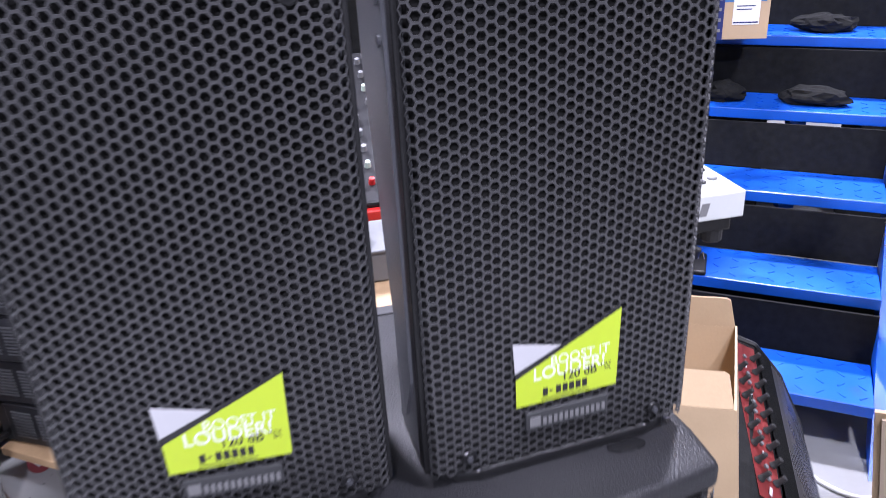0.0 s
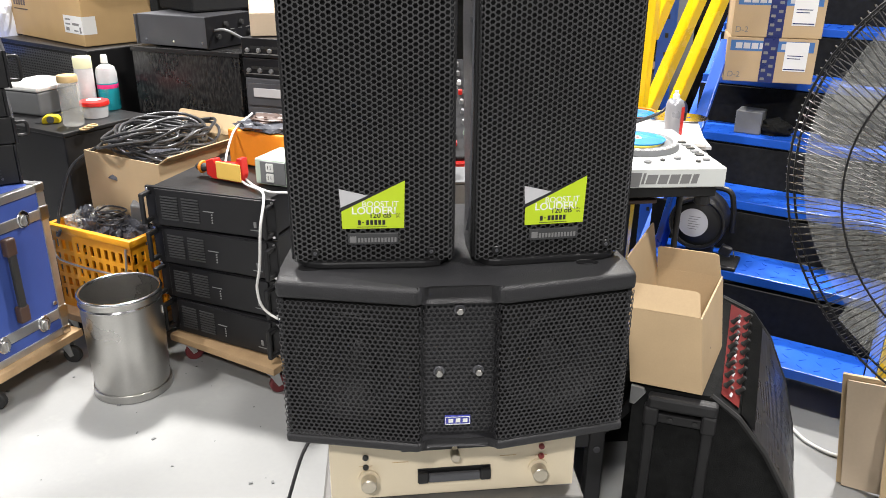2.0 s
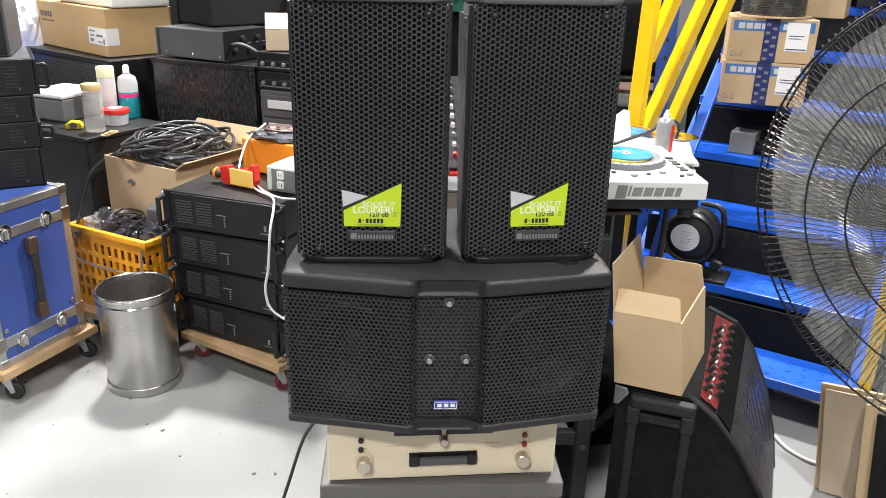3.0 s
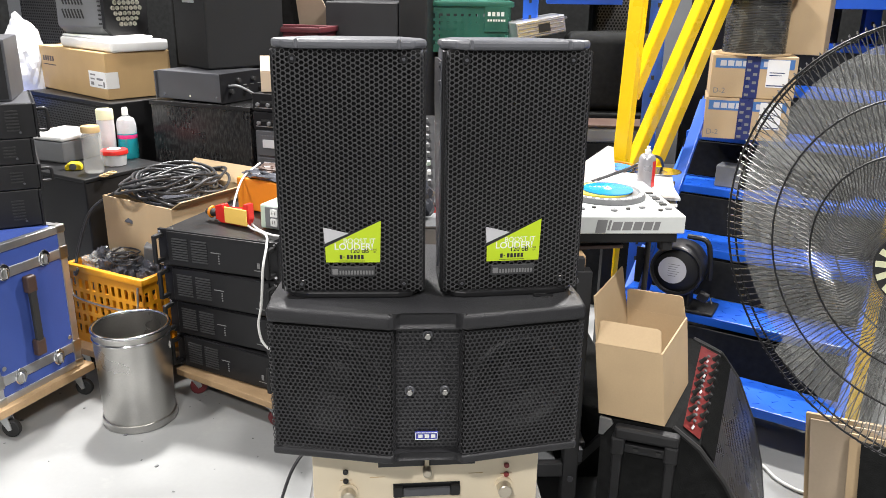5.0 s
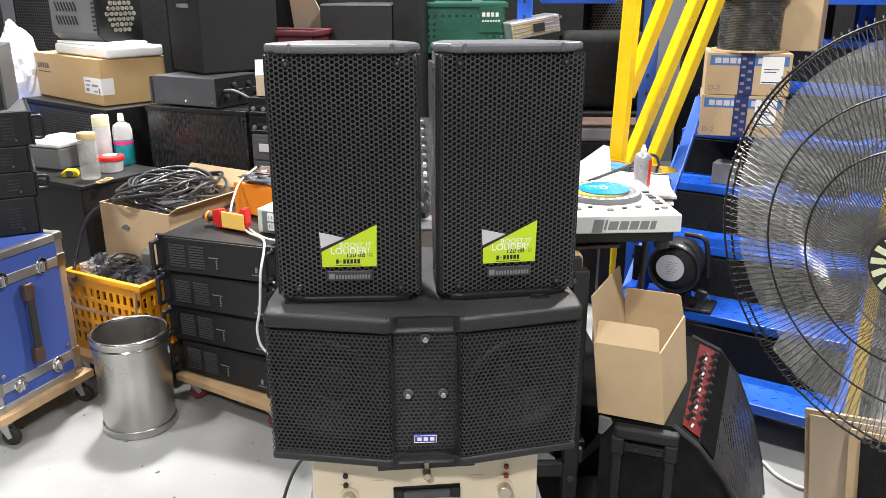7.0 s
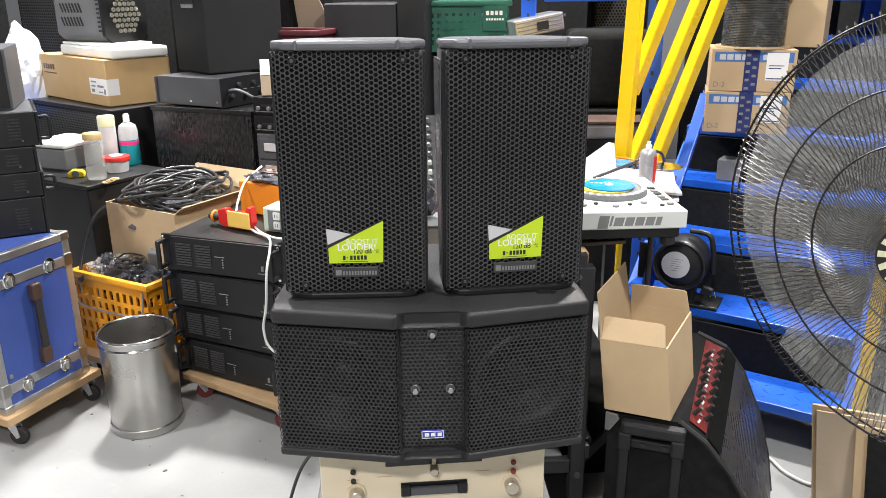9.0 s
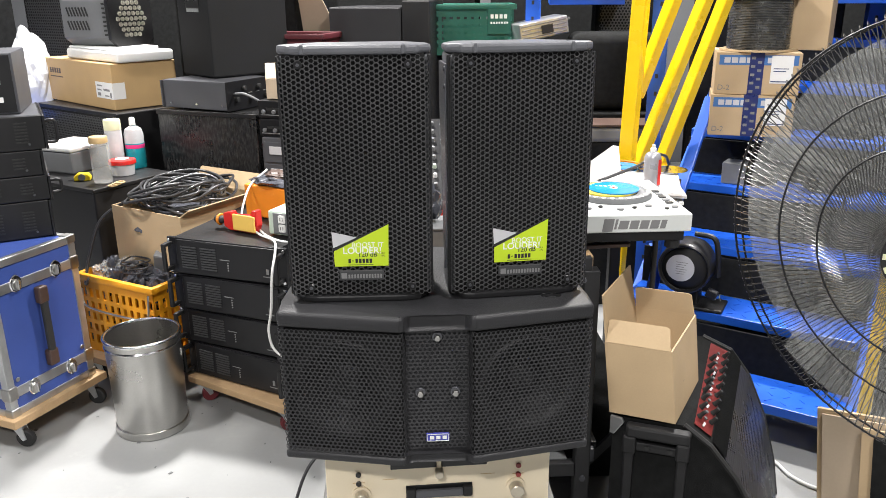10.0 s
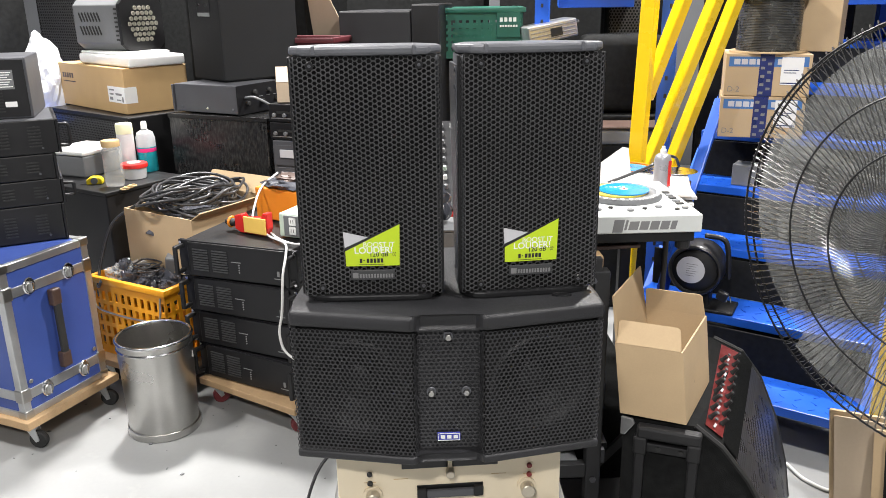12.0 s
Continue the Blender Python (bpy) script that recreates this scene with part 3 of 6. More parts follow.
def flight_case(m):
    """Local x runs to the right along the side that looks to -y; the latched end looks to +x."""
    s = thing("flight_case", m, "blue laminate flight case with aluminium edges and butterfly latches", "flight case")
    L, W, H = 0.62, 0.36, 0.545
    part("body", B((-L, 0, 0), (0, W, H), 0.004), "blue_case", s)
    for x in (-L, 0):
        for y in (0, W):
            part("corner_extrusion", B((x - (0.026 if x == 0 else 0.003), y - (0.003 if y == 0 else 0.026), 0), (x + (0.003 if x == 0 else 0.026), y + (0.026 if y == 0 else 0.003), H), 0.002), "alu", s)
    for z0, z1 in ((-0.003, 0.022), (0.062, 0.098), (H - 0.115, H - 0.080), (H - 0.024, H + 0.003)):
        part("edge_extrusion", B((-L - 0.002, -0.004, z0), (0.004, 0.022, z1), 0.002), "alu", s)
        part("edge_extrusion", B((-0.020, 0.022, z0), (0.0045, W + 0.003, z1), 0.002), "alu", s)
    part("edge_extrusion", B((-L, W - 0.024, H - 0.006), (0.002, W + 0.003, H + 0.003), 0.002), "alu", s)
    for y in (0, W):
        for z in (0.0, 0.08, H - 0.097, H):
            part("corner_brace", B((-0.032, y - (0.006 if y == 0 else 0.032), z - 0.024), (0.007, y + (0.032 if y == 0 else 0.006), z + 0.024 if z < H else z + 0.006), 0.004), "steel", s, "steel corner brace")
    for y in (0.098, W - 0.098):
        for z in (0.072, H - 0.092):
            l = part("latch", lathe([(0, 0), (0.026, 0), (0.0265, 0.002), (0.024, 0.005), (0, 0.005)], 24, m=pose(0.004, y, z, 0, 90) @ Matrix.Diagonal((1.15, 0.9, 1, 1))), "chrome", s, "chrome butterfly latch")
            part("latch_dish", cyl(0.019, 0.0, 0.005, 20, bevel=0.002, m=pose(0.009, y, z - 0.004, 0, 90)), "steel", l)
            part("latch_wing", B((0.012, y - 0.003, z - 0.02), (0.024, y + 0.003, z + 0.016), 0.002), "chrome", l)
    h = part("handle", B((0.014, W / 2 - 0.014, 0.15), (0.030, W / 2 + 0.014, 0.40), 0.006), "rubber", s, "dark strap handle with brown ends")
    for z in (0.15, 0.385):
        part("handle_end", B((0.003, W / 2 - 0.019, z - 0.028), (0.031, W / 2 + 0.019, z + 0.032), 0.006), "brown", h)
    for y in (0.04, W - 0.04):
        part("rivet", cyl(0.008, 0, 0.004, 16, bevel=0.001, m=pose(0.003, y, 0.125, 0, 90)), "steel", s)
    return s


CASE = pose(-1.542, 1.473, 0, 0, 0, -15.6)
dl = thing("dolly", CASE, "plywood dolly board on swivel casters under the flight case", "dolly")
part("board", B((-0.66, -0.015, 0.092), (0.03, 0.40, 0.122), 0.003), "plywood", dl)
for cx in (-0.60, -0.012):
    for cy in (0.03, 0.355):
        caster(dl, cx, cy, 0.092)
flight_case(CASE @ pose(0, 0.008, 0.1255))


# ---- steel bin ----
bn = thing("waste_bin", pose(-1.153, 1.692, 0), "brushed stainless steel waste bin, open and empty", "bin")
part("shell", lathe([(0, 0.012), (0.118, 0.012), (0.122, 0.03), (0.128, 0.34), (0.131, 0.36), (0.127, 0.36), (0.124, 0.338), (0.118, 0.03), (0, 0.02)], 64), "steel", bn, smooth=30)
part("base_ring", lathe([(0.118, 0), (0.127, 0.003), (0.129, 0.016), (0.126, 0.028), (0.119, 0.03)], 64), "steel", bn, smooth=40)
part("rim", lathe([(0.1275 + 0.006 * math.cos(a), 0.362 + 0.006 * math.sin(a)) for a in [i * math.pi / 5 for i in range(10)]], 64, close=True), "chrome", bn, smooth=60)
part("groove", lathe([(0.128, 0.328), (0.1315, 0.333), (0.1285, 0.338)], 64), "chrome", bn, smooth=60)
for a in (195, 15):
    part("lug", B((0.122, -0.012, 0.27), (0.131, 0.012, 0.30), 0.003, m=pose(0, 0, 0, 0, 0, a)), "steel", bn)


# ---- four rack amplifiers on a dolly ----
def rack_amp(m, height, group, label):
    """A 19-inch power amplifier whose front looks along -y."""
    s = thing("rack_amplifier", m, label, "amplifier", group)
    part("chassis", B((-0.218, 0.012, 0.003), (0.218, 0.50, height - 0.003), 0.003), "blackmetal", s)
    f = part("front_panel", B((-0.241, -0.003, 0.002), (0.241, 0.012, height - 0.002), 0.002), "ampface", s)
    part("raised_face", B((-0.2, -0.010, 0.006), (0.208, -0.003, height - 0.006), 0.003), "ampface", f)
    n = int((height - 0.05) / 0.0095)
    for col in (-0.178, -0.098):
        bm = bmesh.new()
        for i in range(n):
            z = height / 2 + (i - (n - 1) / 2) * 0.0095
            box(bm, (col, -0.0135, z - 0.0022), (col + 0.064, -0.009, z + 0.0022))
        part("vent_slats", bm, "badgegrey", f)
    for sx in (-1, 1):
        e = part("rack_handle", B((sx * 0.226 - 0.008, -0.045, 0.016), (sx * 0.226 + 0.008, -0.003, 0.030), 0.003), "blackmetal", s)
        part("handle_grip", B((sx * 0.226 - 0.008, -0.050, 0.016), (sx * 0.226 + 0.008, -0.038, height - 0.016), 0.004), "blackmetal", e)
        part("handle_post", B((sx * 0.226 - 0.008, -0.045, height - 0.030), (sx * 0.226 + 0.008, -0.003, height - 0.016), 0.003), "blackmetal", e)
        for z in (0.012, height - 0.012):
            part("rack_screw", cyl(0.006, 0, 0.004, 12, bevel=0.001, m=pose(sx * 0.232, -0.003, z, 90)), "chrome", s)
    part("display_line", B((-0.02, -0.0112, height * 0.52), (0.02, -0.0098, height * 0.54)), "inkgrey", f)
    for i in range(4):
        part("indicator", cyl(0.0028, 0, 0.002, 10, m=pose(0.012, -0.010, height * 0.46 - i * 0.009, 90)), "inkgrey", f)
    part("power_switch", B((0.165, -0.013, height * 0.28), (0.175, -0.010, height * 0.42), 0.001), "inkgrey", f)
    bars([(0.150, height * 0.2, 0.185, height * 0.2 + 0.003)], "inkgrey", f, pose(0, -0.0101, 0, 90))
    return s


AMPS = pose(-0.861, 1.804, 0, 0, 0, -13.0)
AMP_DOLLY = pose(-0.862, 1.765, 0, 0, 0, -25)
da = thing("dolly", AMP_DOLLY, "narrow wooden dolly on maroon wheels under the amplifiers", "dolly")
part("board", B((-0.235, -0.015, 0.092), (0.25, 0.42, 0.118), 0.003), "woodlight", da)
for cx, cy in ((-0.20, 0.03), (0.21, 0.02), (-0.20, 0.37), (0.21, 0.37)):
    caster(da, cx, cy, 0.092, "redrubber", 60)
z = 0.1195
for i, hgt in enumerate((0.137, 0.137, 0.137, 0.138)):
    rack_amp(AMPS @ pose((0.006, -0.004, 0.003, 0)[i], (0.0, 0.006, -0.004, -0.004)[i], z, 0, 0, (-8.0, -4.5, -2.0, 0.6)[i]), hgt, "stack of rack amplifiers", "black rack power amplifier with vent slats and handles")
    z += hgt + 0.001
AMP_TOP = z


# ---- blue mobile stairs ----
STAIR = pose(0.9, 1.828, 0, 0, 0, -26.65)
stair = thing("mobile_stairs", STAIR, "blue steel mobile stairs with checker-plate treads and yellow rails", "stairs")
RISE, RUN, LOWZ = 0.186, 0.247, 0.12
SX0, SX1 = -0.50, 0.345
for k in range(7):
    y0, zb = k * RUN, LOWZ + k * RISE
    bm = B((SX0, y0, zb), (SX1, y0 + 0.21, zb + 0.034), 0.003)
    for i in range(16):
        for j in range(4):
            box(bm, (-0.012, -0.0022, 0), (0.012, 0.0022, 0.0018), m=pose(SX0 + 0.04 + i * 0.052, y0 + 0.035 + j * 0.05, zb + 0.034, 0, 0, 45 if (i + j) % 2 else -45))
    part("tread", bm, "bluesteel", stair)
    part("tread_bracket", B((SX0 + 0.02, y0 + 0.19, zb - 0.05), (SX1 - 0.02, y0 + 0.205, zb + 0.0), 0.002), "blackmetal", stair)
for sx in (SX0 - 0.03, SX1 + 0.004):
    n = 6
    part("stringer", prism([(-0.10, 0.0), (0.03, 0.0), (n * RUN + 0.28, n * RISE + LOWZ - 0.02), (n * RUN + 0.28, n * RISE + LOWZ + 0.09), (n * RUN + 0.16, n * RISE + LOWZ + 0.09)] if sx > 0 else
         [(0.06, 0.0), (0.16, 0.0), (n * RUN + 0.28, n * RISE + LOWZ - 0.02), (n * RUN + 0.28, n * RISE + LOWZ + 0.06), (n * RUN + 0.18, n * RISE + LOWZ + 0.06)], 0, 0.03, m=Matrix(((0, 0, 1, sx), (1, 0, 0, 0), (0, 1, 0, 0), (0, 0, 0, 1)))), "bluesteel", stair)
part("rail_post", B((SX1 + 0.036, 0.085, 0.12), (SX1 + 0.076, 0.125, 1.3), 0.004, m=pose(0, 0, 0)), "yellowsteel", stair, "yellow painted rail post")


# ---- yellow frame of three beams ----
def beam(parent, a, b, w, d, material, name="beam", spin=0):
    """A square-tube beam from a to b."""
    a, b = Vector(a), Vector(b)
    dirn = (b - a).normalized()
    m = Matrix.Translation(a) @ dirn.to_track_quat("Z", "Y").to_matrix().to_4x4() @ pose(0, 0, 0, 0, 0, spin)
    return part(name, box(bmesh.new(), (-w / 2, -d / 2, 0), (w / 2, d / 2, (b - a).length), 0.004, 2, m), material, parent)


yf = thing("yellow_frame", pose(0.6, 2.45, 0), "yellow steel access frame with slanting beams", "frame")
beam(yf, (-0.062, -0.05, 0), (-0.004, -0.05, 2.3), 0.054, 0.054, "yellowsteel", spin=-28)
beam(yf, (-0.016, -0.005, 1.10), (0.336, -0.005, 2.2), 0.045, 0.045, "yellowsteel", spin=40)
beam(yf, (0.0, 0.02, 0.80), (0.462, 0.02, 2.2), 0.045, 0.045, "yellowsteel", spin=40)
beam(yf, (0.104, 0.08, 0.80), (0.530, 0.08, 2.2), 0.045, 0.045, "yellowsteel", spin=40)
beam(yf, (-0.08, 0.03, 0.80), (0.14, 0.06, 0.80), 0.045, 0.045, "yellowsteel")
beam(yf, (-0.05, 0.0, 2.2), (0.60, 0.06, 2.2), 0.04, 0.05, "yellowsteel")

# ---- fan ----
def pedestal_fan(m):
    """Axis along local -y (the front), centre at the origin."""
    s = thing("pedestal_fan", m, "large black wire-guard pedestal fan with grey blades", "fan")
    R = 0.3955
    def guard(sign, depth, name):
        prof = []
        for i in range(13):
            r = 0.06 + (R - 0.06) * i / 12
            f = 1 - ((r - 0.06) / (R - 0.06)) ** 1.1
            prof.append((r, sign * (0.010 + depth * f)))
        n = 172
        pts = []
        for r, y in prof:
            sw = 0.16 * math.exp(-((r - 0.13) / 0.04) ** 2)
            pts.append((r * math.cos(sw), y, r * math.sin(sw)))
        half = math.pi / n
        tip = half / 2 if sign < 0 else -half / 2
        pts.append(((R + 0.006) * math.cos(tip), sign * 0.0005, (R + 0.006) * math.sin(tip)))
        bm = tube(pts, 0.001, 4)
        first = part(name, bm, "wire", s)
        turn = 0.0 if sign < 0 else -180 / n
        first.matrix_local = pose(0, 0, 0, 0, turn, 0)
        for k in range(1, n):
            part_mesh(name, first.data, "wire", s).matrix_local = pose(0, 0, 0, 0, turn + 360 * k / n, 0)
        for r in (0.187, 0.2747, 0.3915) if sign < 0 else (0.21, 0.3915):
            f = 1 - ((r - 0.06) / (R - 0.06)) ** 1.1
            yy = sign * (0.010 + depth * f)
            part("guard_ring", tube([(r * math.cos(2 * math.pi * i / 72), yy, r * math.sin(2 * math.pi * i / 72)) for i in range(72)], 0.002 if r < 0.35 else 0.0023, 6, closed=True), "blackmetal", s)
    guard(-1, 0.078, "front_wire")
    guard(1, 0.085, "rear_wire")
    hub = part("hub_plate", cyl(0.060, -0.004, 0.004, 40, bevel=0.002, m=pose(0, -0.088, 0, 90)), "plastic_smooth", s, "black centre plate with pale fins")
    for k in range(14):
        a = 360 * k / 14
        part("fin", prism([(0.022, -0.003), (0.036, -0.008), (0.054, -0.005), (0.054, 0.005), (0.036, 0.002)], 0.004, 0.006, m=pose(0, -0.088, 0, 90) @ pose(0, 0, 0, 0, 0, a)), "palecap", hub)
    for k in range(5):
        bm = bmesh.new()
        nr, na = 8, 8
        grid = []
        for i in range(nr + 1):
            r = 0.05 + 0.315 * i / nr
            row = []
            for j in range(na + 1):
                t = j / na - 0.5
                a = t * radians(83) + 0.35 * i / nr
                row.append(bm.verts.new((r * math.cos(a), 0.07 * t * (1 - 0.35 * i / nr), r * math.sin(a))))
            grid.append(row)
        for i in range(nr):
            for j in range(na):
                bm.faces.new((grid[i][j], grid[i + 1][j], grid[i + 1][j + 1], grid[i][j + 1]))
        bmesh.ops.solidify(bm, geom=bm.faces[:], thickness=0.003)
        b = part("blade", bm, "blade", s, smooth=50)
        b.matrix_local = pose(0, 0, 0, 0, 40 + 72 * k, 0)
    part("spinner", cyl(0.06, -0.03, 0.03, 32, bevel=0.01, m=pose(0, 0, 0, 90)), "blade", s)
    part("motor", cyl(0.085, -0.30, -0.10, 32, bevel=0.02, m=pose(0, 0, 0, 90)), "plastic", s)
    part("neck", cyl(0.028, -0.42, 0, 20, m=pose(0, 0.2, 0)), "blackmetal", s)
    part("pole", cyl(0.02, -1.05, -0.4, 20, m=pose(0, 0.2, 0)), "chrome", s)
    part("base", lathe([(0, -1.082), (0.24, -1.082), (0.24, -1.05), (0.2, -1.035), (0.03, -1.02), (0, -1.02)], 48, m=pose(0, 0.2, 0)), "blackmetal", s, smooth=40)
    return s


pedestal_fan(pose(0.8828, 0.6093, 1.0836, 3.6, 0, -47.7))


# ---- trolley speaker with red control strip, and the open carton on it ----
TR = pose(0.414, 1.10, 0, 0, 0, -26.6)
tr = thing("combo_speaker", TR, "black carpeted trolley speaker with red knob panel and mesh side", "loudspeaker")
NEAR = [(0.0, 0.0), (0.0, 0.455), (0.17, 0.462), (0.235, 0.415), (0.30, 0.335), (0.36, 0.23), (0.40, 0.11), (0.415, 0.0)]
FAR = [(-0.02, 0.0), (-0.02, 0.462), (0.06, 0.470), (0.145, 0.445), (0.205, 0.375), (0.262, 0.255), (0.303, 0.12), (0.325, 0.0)]
Y0, Y1 = 0.018, 0.60
SLANT = 0.24


def loft_point(i, t, lift=0.0):
    """A point on the curved flank: i runs along the outline, t from the near to the far end."""
    k = min(int(i), len(NEAR) - 2)
    f = i - k
    n = Vector((0, 0))
    a = Vector(NEAR[k]).lerp(Vector(NEAR[k + 1]), f)
    b = Vector(FAR[k]).lerp(Vector(FAR[k + 1]), f)
    p = a.lerp(b, t)
    d = (Vector(NEAR[k + 1]) - Vector(NEAR[k])).normalized()
    return Vector((p.x - d.y * lift, Y0 + SLANT * a.x * (1 - t) + (Y1 - Y0) * t, p.y + d.x * lift))


bm = bmesh.new()
na = [bm.verts.new((x, Y0 + SLANT * x, z)) for x, z in NEAR]
fa = [bm.verts.new((x, Y1, z)) for x, z in FAR]
bm.faces.new(na), bm.faces.new(fa[::-1])
for i in range(len(na)):
    j = (i + 1) % len(na)
    bm.faces.new((na[i], na[j], fa[j], fa[i]))
part("cabinet", bm, "carpet", tr)
for t, w in ((0.0, 0.012), (1.0, 0.012)):
    edge = [loft_point(i / 4, t, 0.002) for i in range(8, 29)]
    part("edge_trim", tube(edge, 0.007, 6), "rubber", tr)
def loft_patch(i0, i1, t0, t1, lift, n=10):
    bm = bmesh.new()
    grid = [[bm.verts.new(loft_point(i0 + (i1 - i0) * a / n, t0 + (t1 - t0) * b / n, lift)) for b in range(n + 1)] for a in range(n + 1)]
    for a in range(n):
        for b in range(n):
            bm.faces.new((grid[a][b], grid[a + 1][b], grid[a + 1][b + 1], grid[a][b + 1]))
    bmesh.ops.solidify(bm, geom=bm.faces[:], thickness=0.003)
    return bm
pan = part("control_panel", loft_patch(2.28, 2.92, 0.06, 0.95, 0.006), "redpanel", tr, "dark red control panel with rows of knobs")
for row, i in enumerate((2.38, 2.80)):
    for k in range(9 if row else 8):
        t = 0.14 + k * (0.70 / 8) + row * 0.02
        p = loft_point(i, t, 0.008)
        part("knob", lathe([(0, 0), (0.0078, 0), (0.0056, 0.007), (0.0050, 0.021), (0.0038, 0.023), (0, 0.023)], 14, m=pose(p.x, p.y, p.z, 0, 38, 0)), "rubber", pan)
for k in range(14):
    p = loft_point(2.58, 0.10 + k * 0.058, 0.0085)
    part("jack" if k % 3 else "print_mark", cyl(0.0045, 0, 0.004, 12, m=pose(p.x, p.y, p.z, 0, 38, 0)) if k % 3 else B((-0.003, -0.009, 0), (0.003, 0.009, 0.0015), m=pose(p.x, p.y, p.z, 0, 38, 0)), "greyplastic" if k % 3 else "sticker_grey", pan)
part("soft_lip", loft_patch(2.98, 3.48, 0.02, 0.98, 0.010), "carpet", tr)
# mesh flank: fine perforated sheet laid on the curve
verts, faces = [], []
nu, nv = 46, 70
for a in range(nu):
    for b in range(nv):
        i0, i1 = 3.5 + 3.4 * a / nu, 3.5 + 3.4 * (a + 0.62) / nu
        t0, t1 = 0.02 + 0.96 * b / nv, 0.02 + 0.96 * (b + 0.62) / nv
        base = len(verts)
        verts += [tuple(loft_point(i0, t0, 0.006)), tuple(loft_point(i1, t0, 0.006)), tuple(loft_point(i1, t1, 0.006)), tuple(loft_point(i0, t1, 0.006))]
        faces.append((base, base + 1, base + 2, base + 3))
me = bpy.data.meshes.new("mesh_flank")
me.from_pydata(verts, [], faces)
tagged(part_mesh("mesh_flank", me, "greymetal", tr), kind="stuff")
fl = part("flank_backing", loft_patch(3.48, 6.95, 0.01, 0.99, 0.004), "plastic_smooth", tr)
tray = part("handle_tray", B((0.040, Y0 - 0.008, 0.03), (0.185, Y0 - 0.001, 0.44), 0.004), "carpet", tr, "pull-out trolley handle in a black tray")
tray.matrix_local = pose(0, Y0, 0, 0, 0, math.degrees(math.atan(SLANT))) @ pose(0, -Y0, 0)
part("handle_grip", B((0.036, Y0 - 0.035, 0.420), (0.195, Y0 - 0.004, 0.455), 0.008), "plastic", tray)
for hx in (0.047, 0.178):
    part("handle_rail", B((hx - 0.013, Y0 - 0.030, 0.03), (hx + 0.013, Y0 - 0.006, 0.42), 0.005), "plastic", tray)
    part("handle_shoulder", B((hx - 0.017, Y0 - 0.036, 0.375), (hx + 0.017, Y0 - 0.004, 0.425), 0.006), "plastic", tray)
part("cross_plate", B((0.062, Y0 - 0.022, 0.38), (0.165, Y0 - 0.008, 0.405), 0.003), "plastic", tray)
for hx in (0.092, 0.148):
    part("tray_screw", cyl(0.006, 0, 0.003, 12, m=pose(hx, Y0 - 0.022, 0.393, 90)), "ink", tray)
part("corner_guard", prism([(0, 0), (0.03, 0), (0.036, -0.012), (0.012, -0.05), (0, -0.05)], -0.004, 0.004, m=pose(-0.004, Y0 - 0.006, 0.462, 90), bevel=0.0015), "alu", tr, "chrome corner guard")


def flap_box(m, w, d, h, name, label, flaps, mat_out="card", mat_in="card_in", t=0.004, lean=0.0, rack=0.0):
    """An open corrugated box. flaps: (side, length, tilt outward in degrees)."""
    s = thing(name, m, label, "box")
    x0, x1 = -w / 2, w / 2
    for lo, hi in (((x0, 0, 0), (x1, d, t)), ((x0, 0, t), (x1, t, h)), ((x0, d - t, t), (x1, d, h)), ((x0, t, t), (x0 + t, d - t, h)), ((x1 - t, t, t), (x1, d - t, h))):
        part("wall", B(lo, hi), mat_out, s)
    part("inner_bottom", B((-w / 2 + t, t, t), (w / 2 - t, d - t, t + 0.002)), mat_in, s)
    for side, length, tilt in flaps:
        if side in ("front", "back"):
            bm = prism([(-w / 2 + 0.004, 0), (w / 2 - 0.004, 0), (w / 2 - 0.010, length * 0.93), (w / 2 - 0.018, length), (-w / 2 + 0.014, length), (-w / 2 + 0.006, length * 0.94)], -t / 2, t / 2, m=FRONT)
            f = part("flap", bm, mat_out, s)
            f.matrix_local = pose(0, t / 2 if side == "front" else d - t / 2, h, tilt if side == "front" else -tilt)
        else:
            bm = prism([(-d / 2 + 0.004, 0), (d / 2 - 0.004, 0), (d / 2 - 0.010, length * 0.95), (-d / 2 + 0.02, length)], -t / 2, t / 2, m=FRONT)
            f = part("flap", bm, mat_out, s)
            f.matrix_local = Matrix.Translation((-w / 2 + t / 2 if side == "left" else w / 2 - t / 2, d / 2, h)) @ pose(0, 0, 0, 0, -tilt if side == "left" else tilt, 0) @ pose(0, 0, 0, 0, 0, -90)
    if lean:
        skew = Matrix(((1, rack, lean, 0), (0, 1, 0, 0), (0, 0, 1, 0), (0, 0, 0, 1)))
        for ob in s.children:
            mb = ob.matrix_basis.copy()
            ob.data.transform(mb.inverted() @ skew @ mb)
    return s


ob_ = flap_box(pose(0.490, 1.088, 0.4705, 0, 0, -16), 0.164, 0.262, 0.192, "open_carton", "open brown cardboard carton with raised flaps", [("front", 0.058, -30), ("left", 0.125, 1), ("back", 0.058, 2)], lean=-0.12, rack=0.11)
bars([(0.10, 0.06, 0.108, 0.075), (0.112, 0.065, 0.12, 0.08), (0.125, 0.07, 0.133, 0.085)], "inkgrey", ob_, pose(0.0842, 0, 0, 90, 0, 90))


